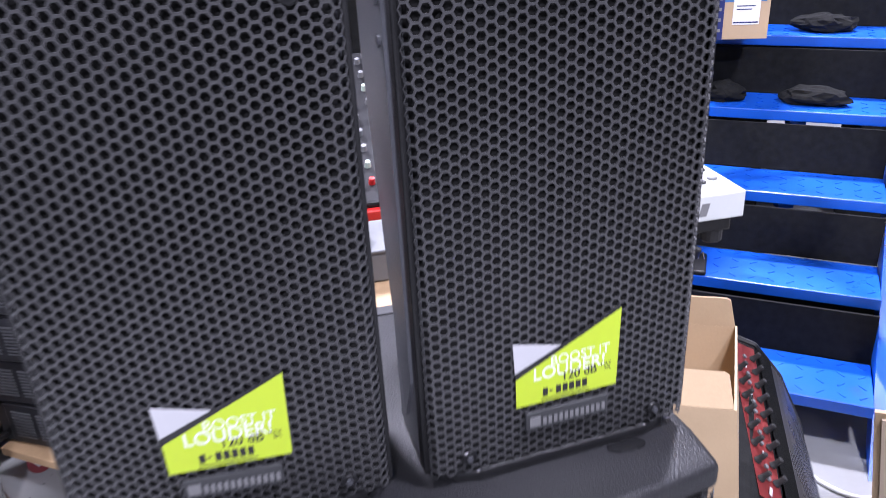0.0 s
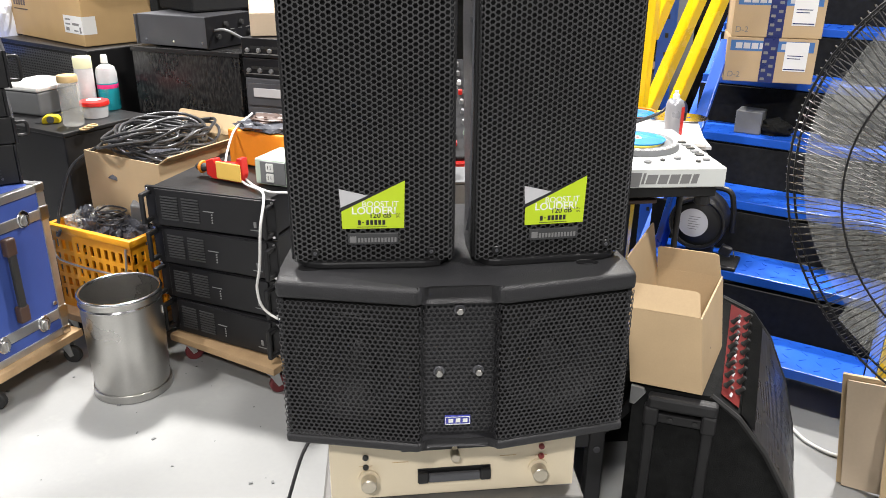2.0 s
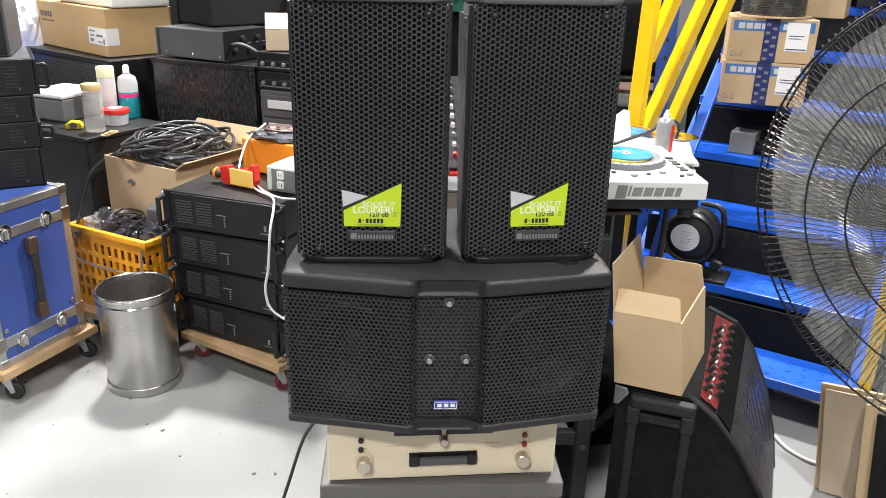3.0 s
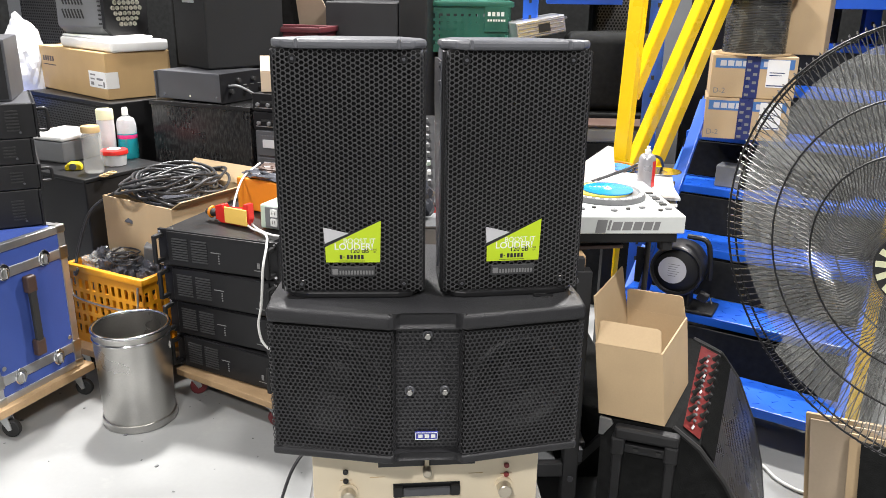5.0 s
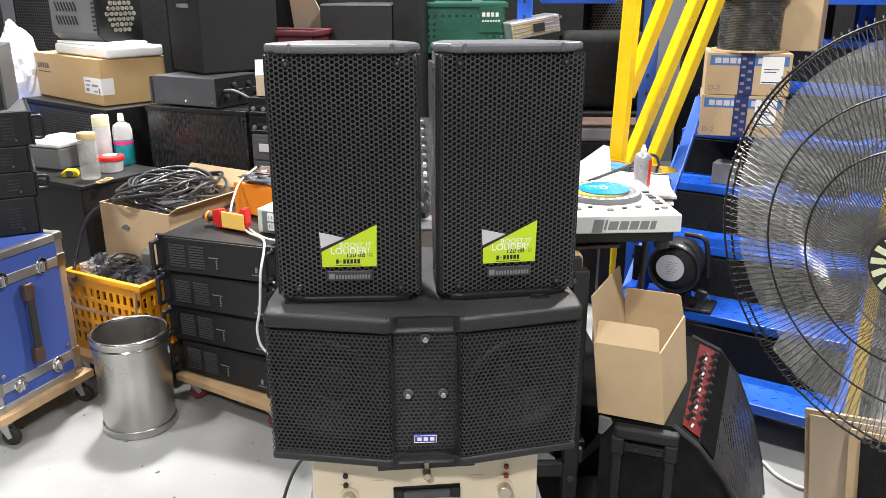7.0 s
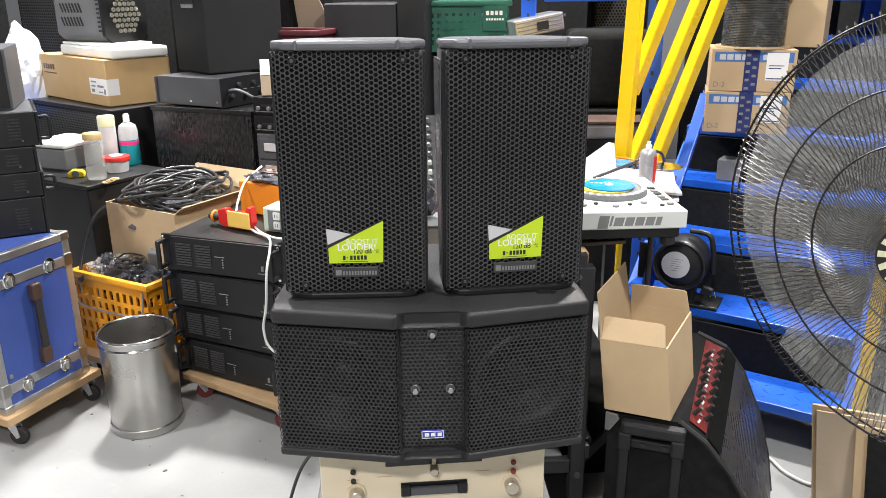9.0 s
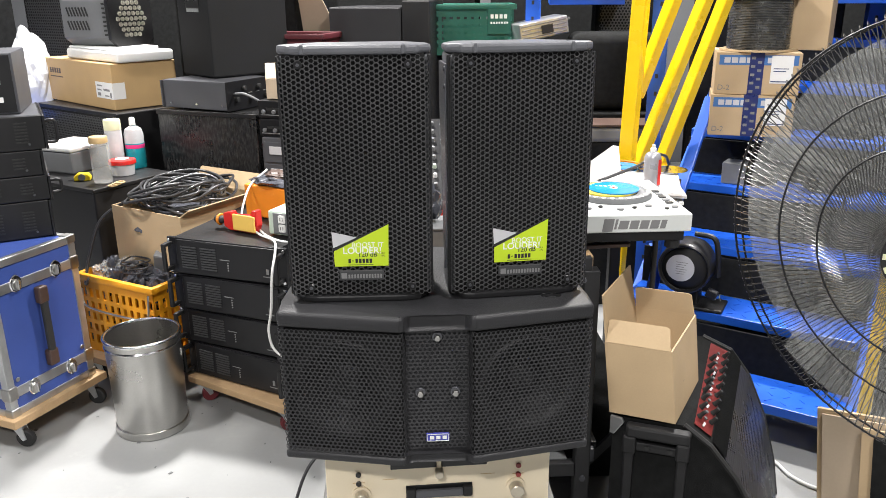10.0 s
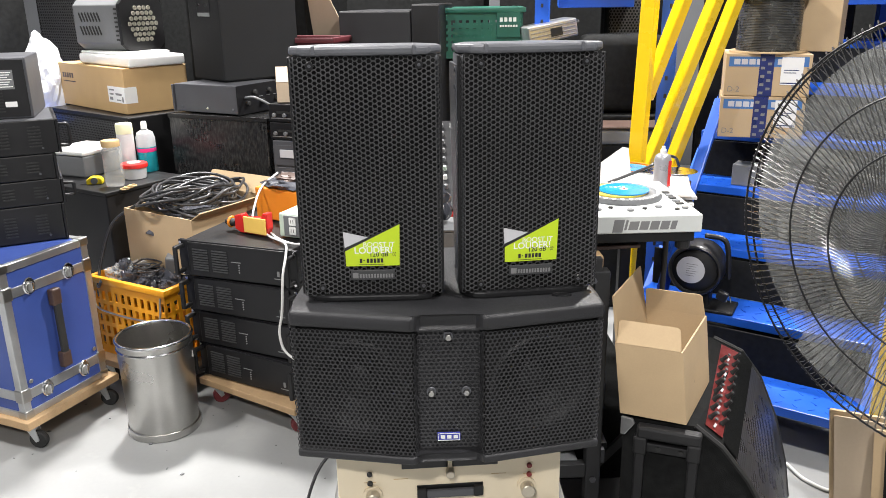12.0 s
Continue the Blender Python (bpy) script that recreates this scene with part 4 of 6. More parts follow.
# ---- work bench with the disc player ----
bench = thing("work_bench", pose(0.60, 1.246, 0, 0, 0, 9.5), "black angle-iron work bench with a wooden top", "bench")
part("top", B((-0.84, -0.02, 0.835), (-0.25, 0.30, 0.865), 0.003), "woodlight", bench)
part("top_board", B((-0.84, 0.301, 0.835), (0.09, 0.95, 0.865), 0.003), "woodlight", bench)
part("front_rail", B((-0.85, -0.045, 0.79), (-0.258, -0.021, 0.868), 0.002), "benchsteel", bench)
for lx, ly in ((-0.258, -0.03), (0.06, 0.92), (-0.70, -0.03), (-0.70, 0.92)):
    part("leg", B((lx - 0.02, ly - 0.02, 0), (lx + 0.02, ly + 0.02, 0.835), 0.003), "benchsteel", bench)
part("gusset", prism([(0, 0), (0.06, 0), (0.06, -0.02), (0.02, -0.07), (0, -0.07)], -0.003, 0.003, m=pose(-0.345, -0.049, 0.835, 90)), "benchsteel", bench)
part("lower_rail", B((-0.68, -0.048, 0.245), (-0.279, -0.02, 0.285), 0.002), "benchsteel", bench)
part("rail_plate", B((-0.37, -0.03, 0.286), (-0.297, 0.03, 0.29), 0.001), "greyplastic", bench, "bare grey plate on the lower rail")
part("leg_bolt", cyl(0.009, 0, 0.005, 6, m=pose(-0.258, -0.05, 0.24, 90)), "greymetal", bench)
part("side_brace", B((-0.012, -0.006, 0), (0.012, 0.006, 0.16), m=pose(-0.252, 0.02, 0.22, 0, 42)), "benchsteel", bench)
part("leg_bolt", cyl(0.007, 0, 0.006, 6, m=pose(-0.28, -0.056, 0.815, 90)), "greymetal", bench)
part("lower_shelf", B((-0.72, 0.0, 0.30), (-0.21, 0.92, 0.32), 0.002), "blackmetal", bench)
part("stretcher", B((-0.24, -0.02, 0.27), (-0.22, 0.92, 0.31), 0.002), "greymetal", bench)
part("front_post", cyl(0.008, 0, 0.866, 12, m=pose(-0.02, 0.21, 0)), "blackmetal", bench)
BENCH = pose(0.60, 1.246, 0, 0, 0, 9.5)
kb_ = thing("key_strip", BENCH @ pose(-0.25, 0.03, 0.8655, 0, 0, 6), "brown strip with a row of dark keys", "keyboard")
part("strip", B((-0.10, 0, 0), (0.11, 0.05, 0.010), 0.002), "brown", kb_)
for k in range(5):
    part("key", B((-0.08 + k * 0.036, 0.012, 0.010), (-0.056 + k * 0.036, 0.038, 0.020), 0.002), "rubber", kb_)
tb_ = thing("tape_roll_bag", BENCH @ pose(-0.30, 0.02, 0.3205), "small amber bag of parts on the bench shelf", "bag")
part("film", B((-0.05, -0.01, 0), (0.05, 0.07, 0.08), 0.02, 3), "tan", tb_)
ub = thing("equipment_trunk", BENCH, "matt black equipment trunk under the bench", "trunk")
part("trunk", B((-0.66, 0.30, 0), (0.0, 0.88, 0.26), 0.008), "carpet", ub)
uc = thing("equipment_trunk", BENCH @ pose(0, 0, 0.3205), "matt black equipment trunk on the bench shelf", "trunk")
part("trunk", B((-0.66, 0.16, 0), (-0.26, 0.88, 0.46), 0.008), "carpet", uc)


def disc_player(m):
    """A white deck with a round platter and a blue disc on it; right front corner at the origin."""
    s = thing("disc_player", m, "white DJ disc player with a blue disc on its platter", "dj player")
    w, d, h = 0.305, 0.37, 0.052
    part("body", B((-w, 0, 0.006), (0, d, h), 0.003), "deck", s)
    part("underside", B((-w + 0.012, 0.014, -0.022), (-0.012, d - 0.01, 0.007), 0.004), "plastic", s)
    for fx in (-w + 0.03, -0.035):
        for fy in (0.035, d - 0.04):
            part("foot", cyl(0.019, -0.045, -0.02, 18, m=pose(fx, fy, 0), bevel=0.003), "plastic", s)
    cx, cy = -0.155, 0.205
    part("platter_ring", lathe([(0.108, h), (0.108, h + 0.006), (0.104, h + 0.014), (0.092, h + 0.016), (0.088, h + 0.012), (0.0, h + 0.012)], 64, m=pose(cx, cy, 0)), "greyplastic", s, smooth=40)
    for k in range(28):
        a = 2 * math.pi * k / 28
        part("finger_dimple", cyl(0.006, h + 0.0135, h + 0.0165, 12, m=pose(cx + 0.098 * math.cos(a), cy + 0.098 * math.sin(a), 0)), "white", s)
    part("lower_disc", cyl(0.078, h + 0.0125, h + 0.0165, 48, m=pose(cx - 0.008, cy + 0.004, 0)), "disc_yellow", s)
    disc = part("disc", cyl(0.068, h + 0.017, h + 0.020, 48, m=pose(cx + 0.006, cy, 0)), "disc_blue", s, "blue printed disc")
    part("disc_hub", cyl(0.011, h + 0.020, h + 0.021, 24, m=pose(cx + 0.006, cy, 0)), "inkwhite", disc)
    part("disc_eye", cyl(0.005, h + 0.021, h + 0.022, 16, m=pose(cx + 0.006, cy, 0)), "red", disc)
    for k in range(5):
        bars([(cx - 0.04 + k * 0.012, cy + 0.022 - 0.004 * (k % 3), cx - 0.033 + k * 0.012, cy + 0.026)], "inkwhite", disc, pose(0, 0, h + 0.0201))
    for k, x in enumerate((-0.28, -0.25, -0.215, -0.17, -0.13, -0.09, -0.05, -0.025)):
        y = 0.05 + 0.014 * (k % 3)
        part("button", cyl(0.009 if k % 2 else 0.006, h, h + 0.005, 16, m=pose(x, y, 0), bevel=0.001), "greyplastic" if k % 2 else "ink", s)
    for k in range(5):
        part("pad", B((-0.035, 0.10 + k * 0.03, h), (-0.016, 0.116 + k * 0.03, h + 0.004), 0.001), "greyplastic" if k % 2 else "ink", s)
    # plain shape for the maker's name on the front edge
    x = -0.228
    for k, (wd, tall) in enumerate(((0.026, 0.033), (0.006, 0.026), (0.024, 0.022), (0.022, 0.022), (0.022, 0.022), (0.022, 0.022), (0.014, 0.022))):
        part("maker_mark", prism([(0, 0), (wd, 0), (wd + 0.005, tall), (0.005, tall)], 0, 0.0005, m=on_front(x, -0.0002, 0.010 if k == 0 else 0.016), bevel=0.0), "inkgrey", s)
        x += wd + 0.004
    return s


disc_player(BENCH @ pose(0.0, 0.0, 0.911))
PLAYER_TOP = 0.963


def lathe_thing(name, label, category, m, pieces, group=""):
    """A turned thing with parts: (name, profile, material)."""
    s = thing(name, m, label, category, group)
    for nm, prof, mm in pieces:
        part(nm, lathe(prof, 32), mm, s, smooth=40)
    return s


# bench clutter behind the player
lathe_thing("spray_can", "grey aerosol can with red stripe and white nozzle", "spray can", BENCH @ pose(0.043, 0.485, 0.9155) @ Matrix.Scale(0.78, 4), [
    ("can", [(0, 0), (0.032, 0), (0.033, 0.006), (0.033, 0.115), (0.028, 0.13), (0.018, 0.137), (0, 0.137)], "silver"), ("nozzle", [(0.012, 0.137), (0.012, 0.152), (0.007, 0.156), (0.007, 0.166), (0, 0.166)], "white"), ])
part("red_stripe", B((-0.008, -0.0345, 0.01), (0.010, -0.0325, 0.112), 0.0005, m=pose(0, 0, 0, 0, 0, 38)), "red", scene.objects["spray_can"])
st_ = thing("magazine_pile", BENCH @ pose(0.06, 0.58, 0.8655, 0, 0, -18), "low pile of worn magazines and discs", "pile")
for k in range(5):
    part("magazine", B((-0.13, -0.16, k * 0.0095), (0.10, 0.13, k * 0.0095 + 0.009), 0.001, m=pose(0, 0, 0, 0, 0, (0, 5, -4, 8, 2)[k])), ("greyplastic", "paper", "brown", "sticker_grey", "paper")[k], st_)
for k, (dx, dy, mm) in enumerate(((0.09, 0.13, "chrome"), (0.17, 0.10, "chrome"), (0.02, 0.16, "disc_blue"))):
    lathe_thing("loose_disc", "loose optical disc lying on the pile", "disc", BENCH @ pose(0.0 + dx, 0.60 + dy, 0.9155 + k * 0.0025, 0, 0, 0), [("disc", [(0.0075, 0), (0.06, 0), (0.06, 0.0015), (0.0075, 0.0015)], mm)], "loose discs")
pp = thing("paper_sheet", BENCH @ pose(-0.09, 0.66, 0.8655, 0, 0, 12), "white paper sheet propped up on the bench", "paper")
part("sheet", prism([(-0.07, 0), (0.10, 0), (0.10, 0.135), (0.08, 0.14), (0.0, 0.095), (-0.06, 0.075)], -0.001, 0.001, m=pose(0, 0, 0.002, 72)), "paper", pp)
part("sheet", B((-0.12, -0.10, 0), (0.10, 0.03, 0.002), m=pose(0, 0, 0, 0, 0, 20)), "beige", pp)
cab = [BENCH @ Vector(p) for p in ((-0.2, 0.55, 0.885), (-0.05, 0.52, 0.95), (0.02, 0.53, 0.975), (0.08, 0.60, 0.99), (0.16, 0.72, 0.96), (0.22, 0.85, 0.90))]
tagged(part("cable", tube(smooth_line(cab, 8), 0.005, 8), "cable", None, smooth=60), "black cable lying across the bench", "cable")
random.seed(5)
pts = []
for i in range(60):
    a = i * 0.6
    pts.append(BENCH @ Vector((0.03 + (0.06 + 0.01 * math.sin(i * 1.7)) * math.cos(a), 0.80 + 0.06 * math.sin(a), 0.875 + i * 0.0008)))
tagged(part("wire_coil", tube(smooth_line(pts, 3), 0.003, 6), "orange", None, smooth=60), "small coil of orange wire on the bench", "cable")

# sound mixer and cables between the two monitors
mx = thing("sound_mixer", BENCH @ pose(-0.76, 0.45, 0.9545, 24, 0, 0), "black and red sound mixer with coloured knobs, propped up", "mixer")
part("prop_foot", B((-0.15, 0.15, -0.175), (0.18, 0.19, 0.0), 0.004), "plastic", mx)
part("body", B((-0.2, -0.2, 0.0), (0.24, 0.25, 0.06), 0.006), "ampface", mx)
part("front_lip", B((-0.2, -0.212, 0.0), (0.24, -0.2, 0.05), 0.003), "red", mx)
random.seed(3)
for i in range(14):
    for j in range(9):
        part("knob", lathe([(0, 0), (0.0065, 0), (0.005, 0.012), (0, 0.013)], 10, m=pose(-0.18 + i * 0.031, -0.15 + j * 0.045, 0.06)), random.choice(["white", "red", "inkgrey", "palegreen", "greyplastic"]), mx)
random.seed(8)
for k in range(9):
    p = [Vector((-0.82 + random.uniform(-0.12, 0.14), 0.32 + random.uniform(-0.12, 0.3), 0.95 + random.uniform(0, 0.05))) for _ in range(2)]
    line = [BENCH @ q for q in (p[0], p[0].lerp(p[1], 0.3) + Vector((0.05, 0, random.uniform(0.03, 0.09))), p[0].lerp(p[1], 0.7) + Vector((-0.04, 0.05, random.uniform(0.02, 0.08))), p[1] + Vector((0.05, 0.3, 0.04)))]
    tagged(part("patch_cable", tube(smooth_line(line, 8), 0.0035, 6), random.choice(["cable", "cable", "cablewhite", "redpanel"]), None, smooth=60), "patch cable tangled over the sound mixer", "cable", "patch cables")
gb = thing("grey_panel_box", BENCH @ pose(-0.72, 0.06, 0.8655), "grey sheet-metal box with a white top on the bench", "box")
part("shell", B((-0.12, 0, 0), (0.2, 0.12, 0.05), 0.004), "greyplastic", gb)
part("lid", B((-0.122, -0.002, 0.05), (0.202, 0.122, 0.056), 0.002), "greyplastic", gb)
wrap = thing("plastic_wrap", BENCH @ pose(-0.66, 0.14, 0.924), "crumpled pale plastic wrap on the grey box", "wrap")


def crumple(bm_or_size, seed, amount, cuts=3):
    bm = bmesh.new()
    bmesh.ops.create_icosphere(bm, subdivisions=cuts, radius=1)
    noise.seed_set(seed)
    for v in bm.verts:
        n = noise.noise(v.co * 2.1 + Vector((seed, 0, 0))) * 0.5 + noise.noise(v.co * 5 + Vector((0, seed, 0))) * 0.28
        v.co *= 1 + amount * n
        v.co = Vector((v.co.x * bm_or_size[0], v.co.y * bm_or_size[1], max(v.co.z, -0.75) * bm_or_size[2]))
    return bm


part("film", crumple((0.035, 0.03, 0.05), 4, 0.9), "clearbag", wrap).location = (0, 0, 0.04)

# round-bodied black lamp and plug under the bench edge, on a stair tread
reel = thing("round_lamp_housing", pose(0.787, 2.205, 0.500, 0, 0, -22), "round black motor housing with a silver rating label", "motor")
part("drum", lathe([(0, -0.05), (0.082, -0.05), (0.094, -0.04), (0.099, -0.01), (0.099, 0.05), (0.088, 0.085), (0, 0.085)], 48, m=pose(0, 0, 0, -90)), "plastic", reel, smooth=40)
part("rim", tube([(0.090 * math.cos(2 * math.pi * i / 48), -0.052, 0.090 * math.sin(2 * math.pi * i / 48)) for i in range(48)], 0.008, 8, closed=True), "plastic_smooth", reel)
lb = part("rating_label", cyl(0.052, 0, 0.002, 40, m=pose(-0.014, -0.0505, 0, 90)), "sticker_grey", reel, "silver round rating label")
bars([(-0.03, 0.022 - k * 0.009, 0.012 - 0.006 * (k % 3), 0.024 - k * 0.009) for k in range(6)], "inkgrey", lb, pose(0, -0.0526, 0, 90))
part("yoke", tube(smooth_line([(0.02, 0.0, 0.125), (0.09, -0.01, 0.12), (0.11, -0.01, 0.06), (0.115, 0, -0.03)], 6), 0.010, 8), "plastic", reel)
part("plug_body", B((0.11, -0.07, -0.055), (0.15, -0.045, -0.02), 0.006, m=pose(0, 0, 0, 0, 20, 0)), "plastic", reel)
for k in (0, 0.016):
    part("plug_pin", cyl(0.0025, 0, 0.022, 8, m=pose(0.125 + k, -0.058, -0.10, 0, -15)), "chrome", reel)
part("stand_foot", B((-0.035, -0.02, -0.159), (0.055, 0.06, -0.09), 0.008), "plastic", reel)
part("shoe", B((-0.05, -0.05, -0.1595), (0.15, 0.08, -0.145), 0.005), "plastic", reel)


# ---- boxes, spool and small things on the stairs ----
def on_stair(k, x, y, yaw=0):
    """A place on tread k, x from the middle, y from its front edge."""
    return STAIR @ pose(x, k * RUN + y, LOWZ + k * RISE + 0.0345, 0, 0, yaw)


def strapped_carton(m, label):
    s = thing("cable_carton", m, label, "box", "cable cartons")
    w, d, h = 0.315, 0.26, 0.162
    part("carton", B((0, 0, 0), (w, d, h), 0.002), "card", s)
    part("print_band", B((0.012, -0.0008, h - 0.048), (w - 0.012, 0.0, h - 0.010)), "bandblue", s, "blue printed band")
    part("tape", B((0.125, -0.002, 0), (0.178, -0.001, h)), "navy", s, "navy printed packing tape")
    part("tape_top", B((0.125, -0.002, h), (0.178, d, h + 0.0012)), "navy", s)
    part("label", B((0.205, -0.002, 0.045), (0.285, -0.001, h - 0.012)), "paper", s, "white address label with a blue line")
    bars([(0.208, 0.05, 0.282, 0.054), (0.215, 0.09, 0.26, 0.093), (0.215, 0.10, 0.27, 0.103)], "navy", s, pose(0, -0.0021, 0, 90))
    bars([(0.03 + k * 0.028, h - 0.040, 0.053 + k * 0.028, h - 0.019) for k in range(4)] + [(0.19 + k * 0.030, h - 0.040, 0.214 + k * 0.030, h - 0.019) for k in range(3)], "sticker_grey", s, pose(0, -0.0009, 0, 90))
    bars([(0.131 + (k % 2) * 0.024, 0.008 + k * 0.016, 0.146 + (k % 2) * 0.024, 0.018 + k * 0.016) for k in range(9)], "inkgrey", s, pose(0, -0.0021, 0, 90))
    words("D-2", 0.030, "inkgrey", s, pose(0.012, -0.0003, 0.016, 90))
    return s


CART = pose(0.902, 2.585, 0, 0, 0, -10)
strapped_carton(CART @ pose(-0.008, 0, 0.930), "brown cable carton with navy tape on the stairs")
strapped_carton(CART @ pose(0, 0.006, 1.094, 0, 0, 1), "brown cable carton with navy tape on another carton")
sp_ = thing("cable_spool", CART @ pose(0.155, 0.13, 1.2575), "wound spool of dark cable on a cardboard flange", "spool")
part("flange", cyl(0.145, 0, 0.006, 48), "card", sp_)
prof = []
for k in range(34):
    prof += [(0.118, 0.006 + k * 0.006), (0.1205, 0.008 + k * 0.006), (0.1205, 0.010 + k * 0.006)]
part("winding", lathe([(0, 0.006)] + prof + [(0, 0.215)], 48), "spool", sp_)
part("flange", cyl(0.145, 0.215, 0.221, 48), "card", sp_)
bk = thing("brown_carton", CART @ pose(0.262, 0.165, 1.2575, 0, 0, -14), "plain brown carton beside the cable spool", "box")
part("carton", B((-0.02, 0, 0), (0.155, 0.18, 0.30), 0.003), "card", bk)
for k, (dx, y, w, h, mm, lab) in enumerate((( -0.25, 0.08, 0.10, 0.09, "greyplastic", "small grey box of parts on a stair tread"),
                                            (-0.16, 0.09, 0.14, 0.055, "rubber", "dark cloth bundle on a stair tread"), (0.12, 0.10, 0.20, 0.05, "rubber", "dark cloth bundle on a stair tread"))):
    for lvl in (3,) if k == 0 else (3, 4):
        g = thing("parts_box" if k == 0 else "cloth_bundle", on_stair(lvl, dx, y), lab, "box" if k == 0 else "bundle")
        if k == 0:
            part("shell", B((-w / 2, -0.04, 0), (w / 2, 0.05, h), 0.004), mm, g)
        else:
            part("cloth", crumple((w / 2, 0.05, h / 1.5), 11 + lvl + k, 0.6), "carpet", g).location = (0, 0, h * 0.48)
dark = thing("storage_box", STAIR @ pose(-0.05, 0.32, 0), "matt black crate stored under the stairs", "crate")
part("shell", B((-0.45, 0.0, 0), (0.5, 0.3, 0.20), 0.006), "carpet", dark)
# added black sheets keep the gaps between treads dark, hiding the bright floor
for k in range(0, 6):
    g = thing("dark_gap_sheet", STAIR @ pose(0, k * RUN + 0.2115, 0), "matt black sheet added to darken the gap behind a stair tread", "board", "riser boards")
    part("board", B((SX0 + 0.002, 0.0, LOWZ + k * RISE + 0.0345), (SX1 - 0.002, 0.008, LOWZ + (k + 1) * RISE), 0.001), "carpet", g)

# ---- blue shelf uprights behind the yellow frame ----
def upright(x, y, h=2.3, yaw=0):
    s = thing("shelf_upright", pose(x, y, 0, 0, 0, yaw), "blue steel rack upright with punched slots", "rack post", "rack uprights")
    part("post", prism([(-0.035, 0), (0.035, 0), (0.035, 0.05), (0.028, 0.05), (0.028, 0.007), (-0.028, 0.007), (-0.028, 0.05), (-0.035, 0.05)], 0, h), "bluesteel", s)
    for k in range(26):
        part("slot", B((-0.006, -0.0012, 0.3 + k * 0.075), (0.006, 0.001, 0.318 + k * 0.075)), "ink", s)
    return s


upright(0.715, 2.86, yaw=-10), upright(0.17, 3.35, yaw=-5), upright(1.75, 3.3)
br = thing("stair_brace", pose(0, 0, 0), "blue steel brace leaning beside the stairs", "brace")
beam(br, (0.729, 2.35, 0.60), (0.910, 2.66, 1.07), 0.045, 0.02, "bluesteel")
beam(br, (0.62, 2.31, 0.0), (0.729, 2.35, 0.60), 0.045, 0.03, "bluesteel")

# cardboard sheets at the foot of the stairs
for bx, by, yaw, tilt, ln, th, hh, mm, lab in ((1.07, 1.40, -32, -4, 0.5, 0.014, 0.335, "card", "brown corrugated sheet leaning upright"), (1.078, 1.385, -32, -4, 0.5, 0.006, 0.325, "beige", "pale board leaning on the corrugated sheet"),
                                               (1.14, 1.285, -36, -10, 0.5, 0.009, 0.33, "card", "brown corrugated sheet leaning upright"), (1.16, 1.255, -36, -10, 0.5, 0.03, 0.32, "carpet", "black padded panel leaning against the boards")):
    g = thing("leaning_board", pose(bx, by, 0.0, 0, 0, yaw), lab, "board", "leaning boards")
    part("sheet", B((0, 0, 0.003), (ln, th, hh), 0.001, m=pose(0, 0, 0, tilt, -8, 0)), mm, g)
wl = smooth_line([(0.98, 1.72, 0.006), (1.02, 1.66, 0.006), (1.05, 1.58, 0.006), (1.12, 1.52, 0.006), (1.22, 1.55, 0.006), (1.4, 1.7, 0.006)], 8)
tagged(part("white_cable", tube(wl, 0.006, 8), "cablewhite", None, smooth=60), "white cable lying on the floor by the stairs", "cable")


# ---- left: crate, cable box, table and stacks ----
def crate(m, w, d, h, mm, name, label, rows=4):
    """A plastic crate with slotted sides; front left corner at the origin."""
    s = thing(name, m, label, "crate")
    part("floor", B((0.01, 0.01, 0.003), (w - 0.01, d - 0.01, 0.010)), mm, s)
    def wall(length, height):
        """A slotted side, moulded in one piece."""
        bm = bmesh.new()
        rail, t = 0.035, 0.006
        n = int(length / 0.034)
        xs = [0.0]
        for i in range(n):
            xs += [length * i / n + 0.009, length * (i + 1) / n - 0.009]
        xs.append(length)
        zs = [0.0, rail]
        low, high = rail, height - rail * 1.6
        for j in range(rows):
            zs += [low + (high - low) * j / rows + (0.008 if j else 0.0), low + (high - low) * (j + 1) / rows - (0.008 if j < rows - 1 else 0.0)]
        zs = sorted(set(round(q, 6) for q in zs + [high, height]))
        grid = [[bm.verts.new((x, 0, q)) for q in zs] for x in xs]
        for i in range(len(xs) - 1):
            for j in range(len(zs) - 1):
                if i % 2 == 1 and 0 < j < len(zs) - 2 and j % 2 == 1:
                    continue
                bm.faces.new((grid[i][j], grid[i + 1][j], grid[i + 1][j + 1], grid[i][j + 1]))
        bmesh.ops.recalc_face_normals(bm, faces=bm.faces[:])
        bmesh.ops.solidify(bm, geom=bm.faces[:], thickness=t)
        return bm
    for nm, mm2 in (("front", pose(0, 0, 0)), ("back", pose(0, d - 0.006, 0))):
        part("side_wall", wall(w, h), mm, s).matrix_local = mm2
    for x in (0.006, w):
        part("side_wall", wall(d, h), mm, s).matrix_local = pose(x, 0, 0, 0, 0, 90)
    rim = bmesh.new()
    box(rim, (-0.014, -0.014, h - 0.022), (w + 0.014, 0.008, h + 0.004), 0.005)
    box(rim, (-0.014, d - 0.008, h - 0.022), (w + 0.014, d + 0.014, h + 0.004), 0.005)
    box(rim, (-0.014, 0.0, h - 0.0215), (0.008, d, h + 0.0035), 0.005)
    box(rim, (w - 0.008, 0.0, h - 0.0215), (w + 0.014, d, h + 0.0035), 0.005)
    part("rim", rim, mm, s, smooth=40)
    return s


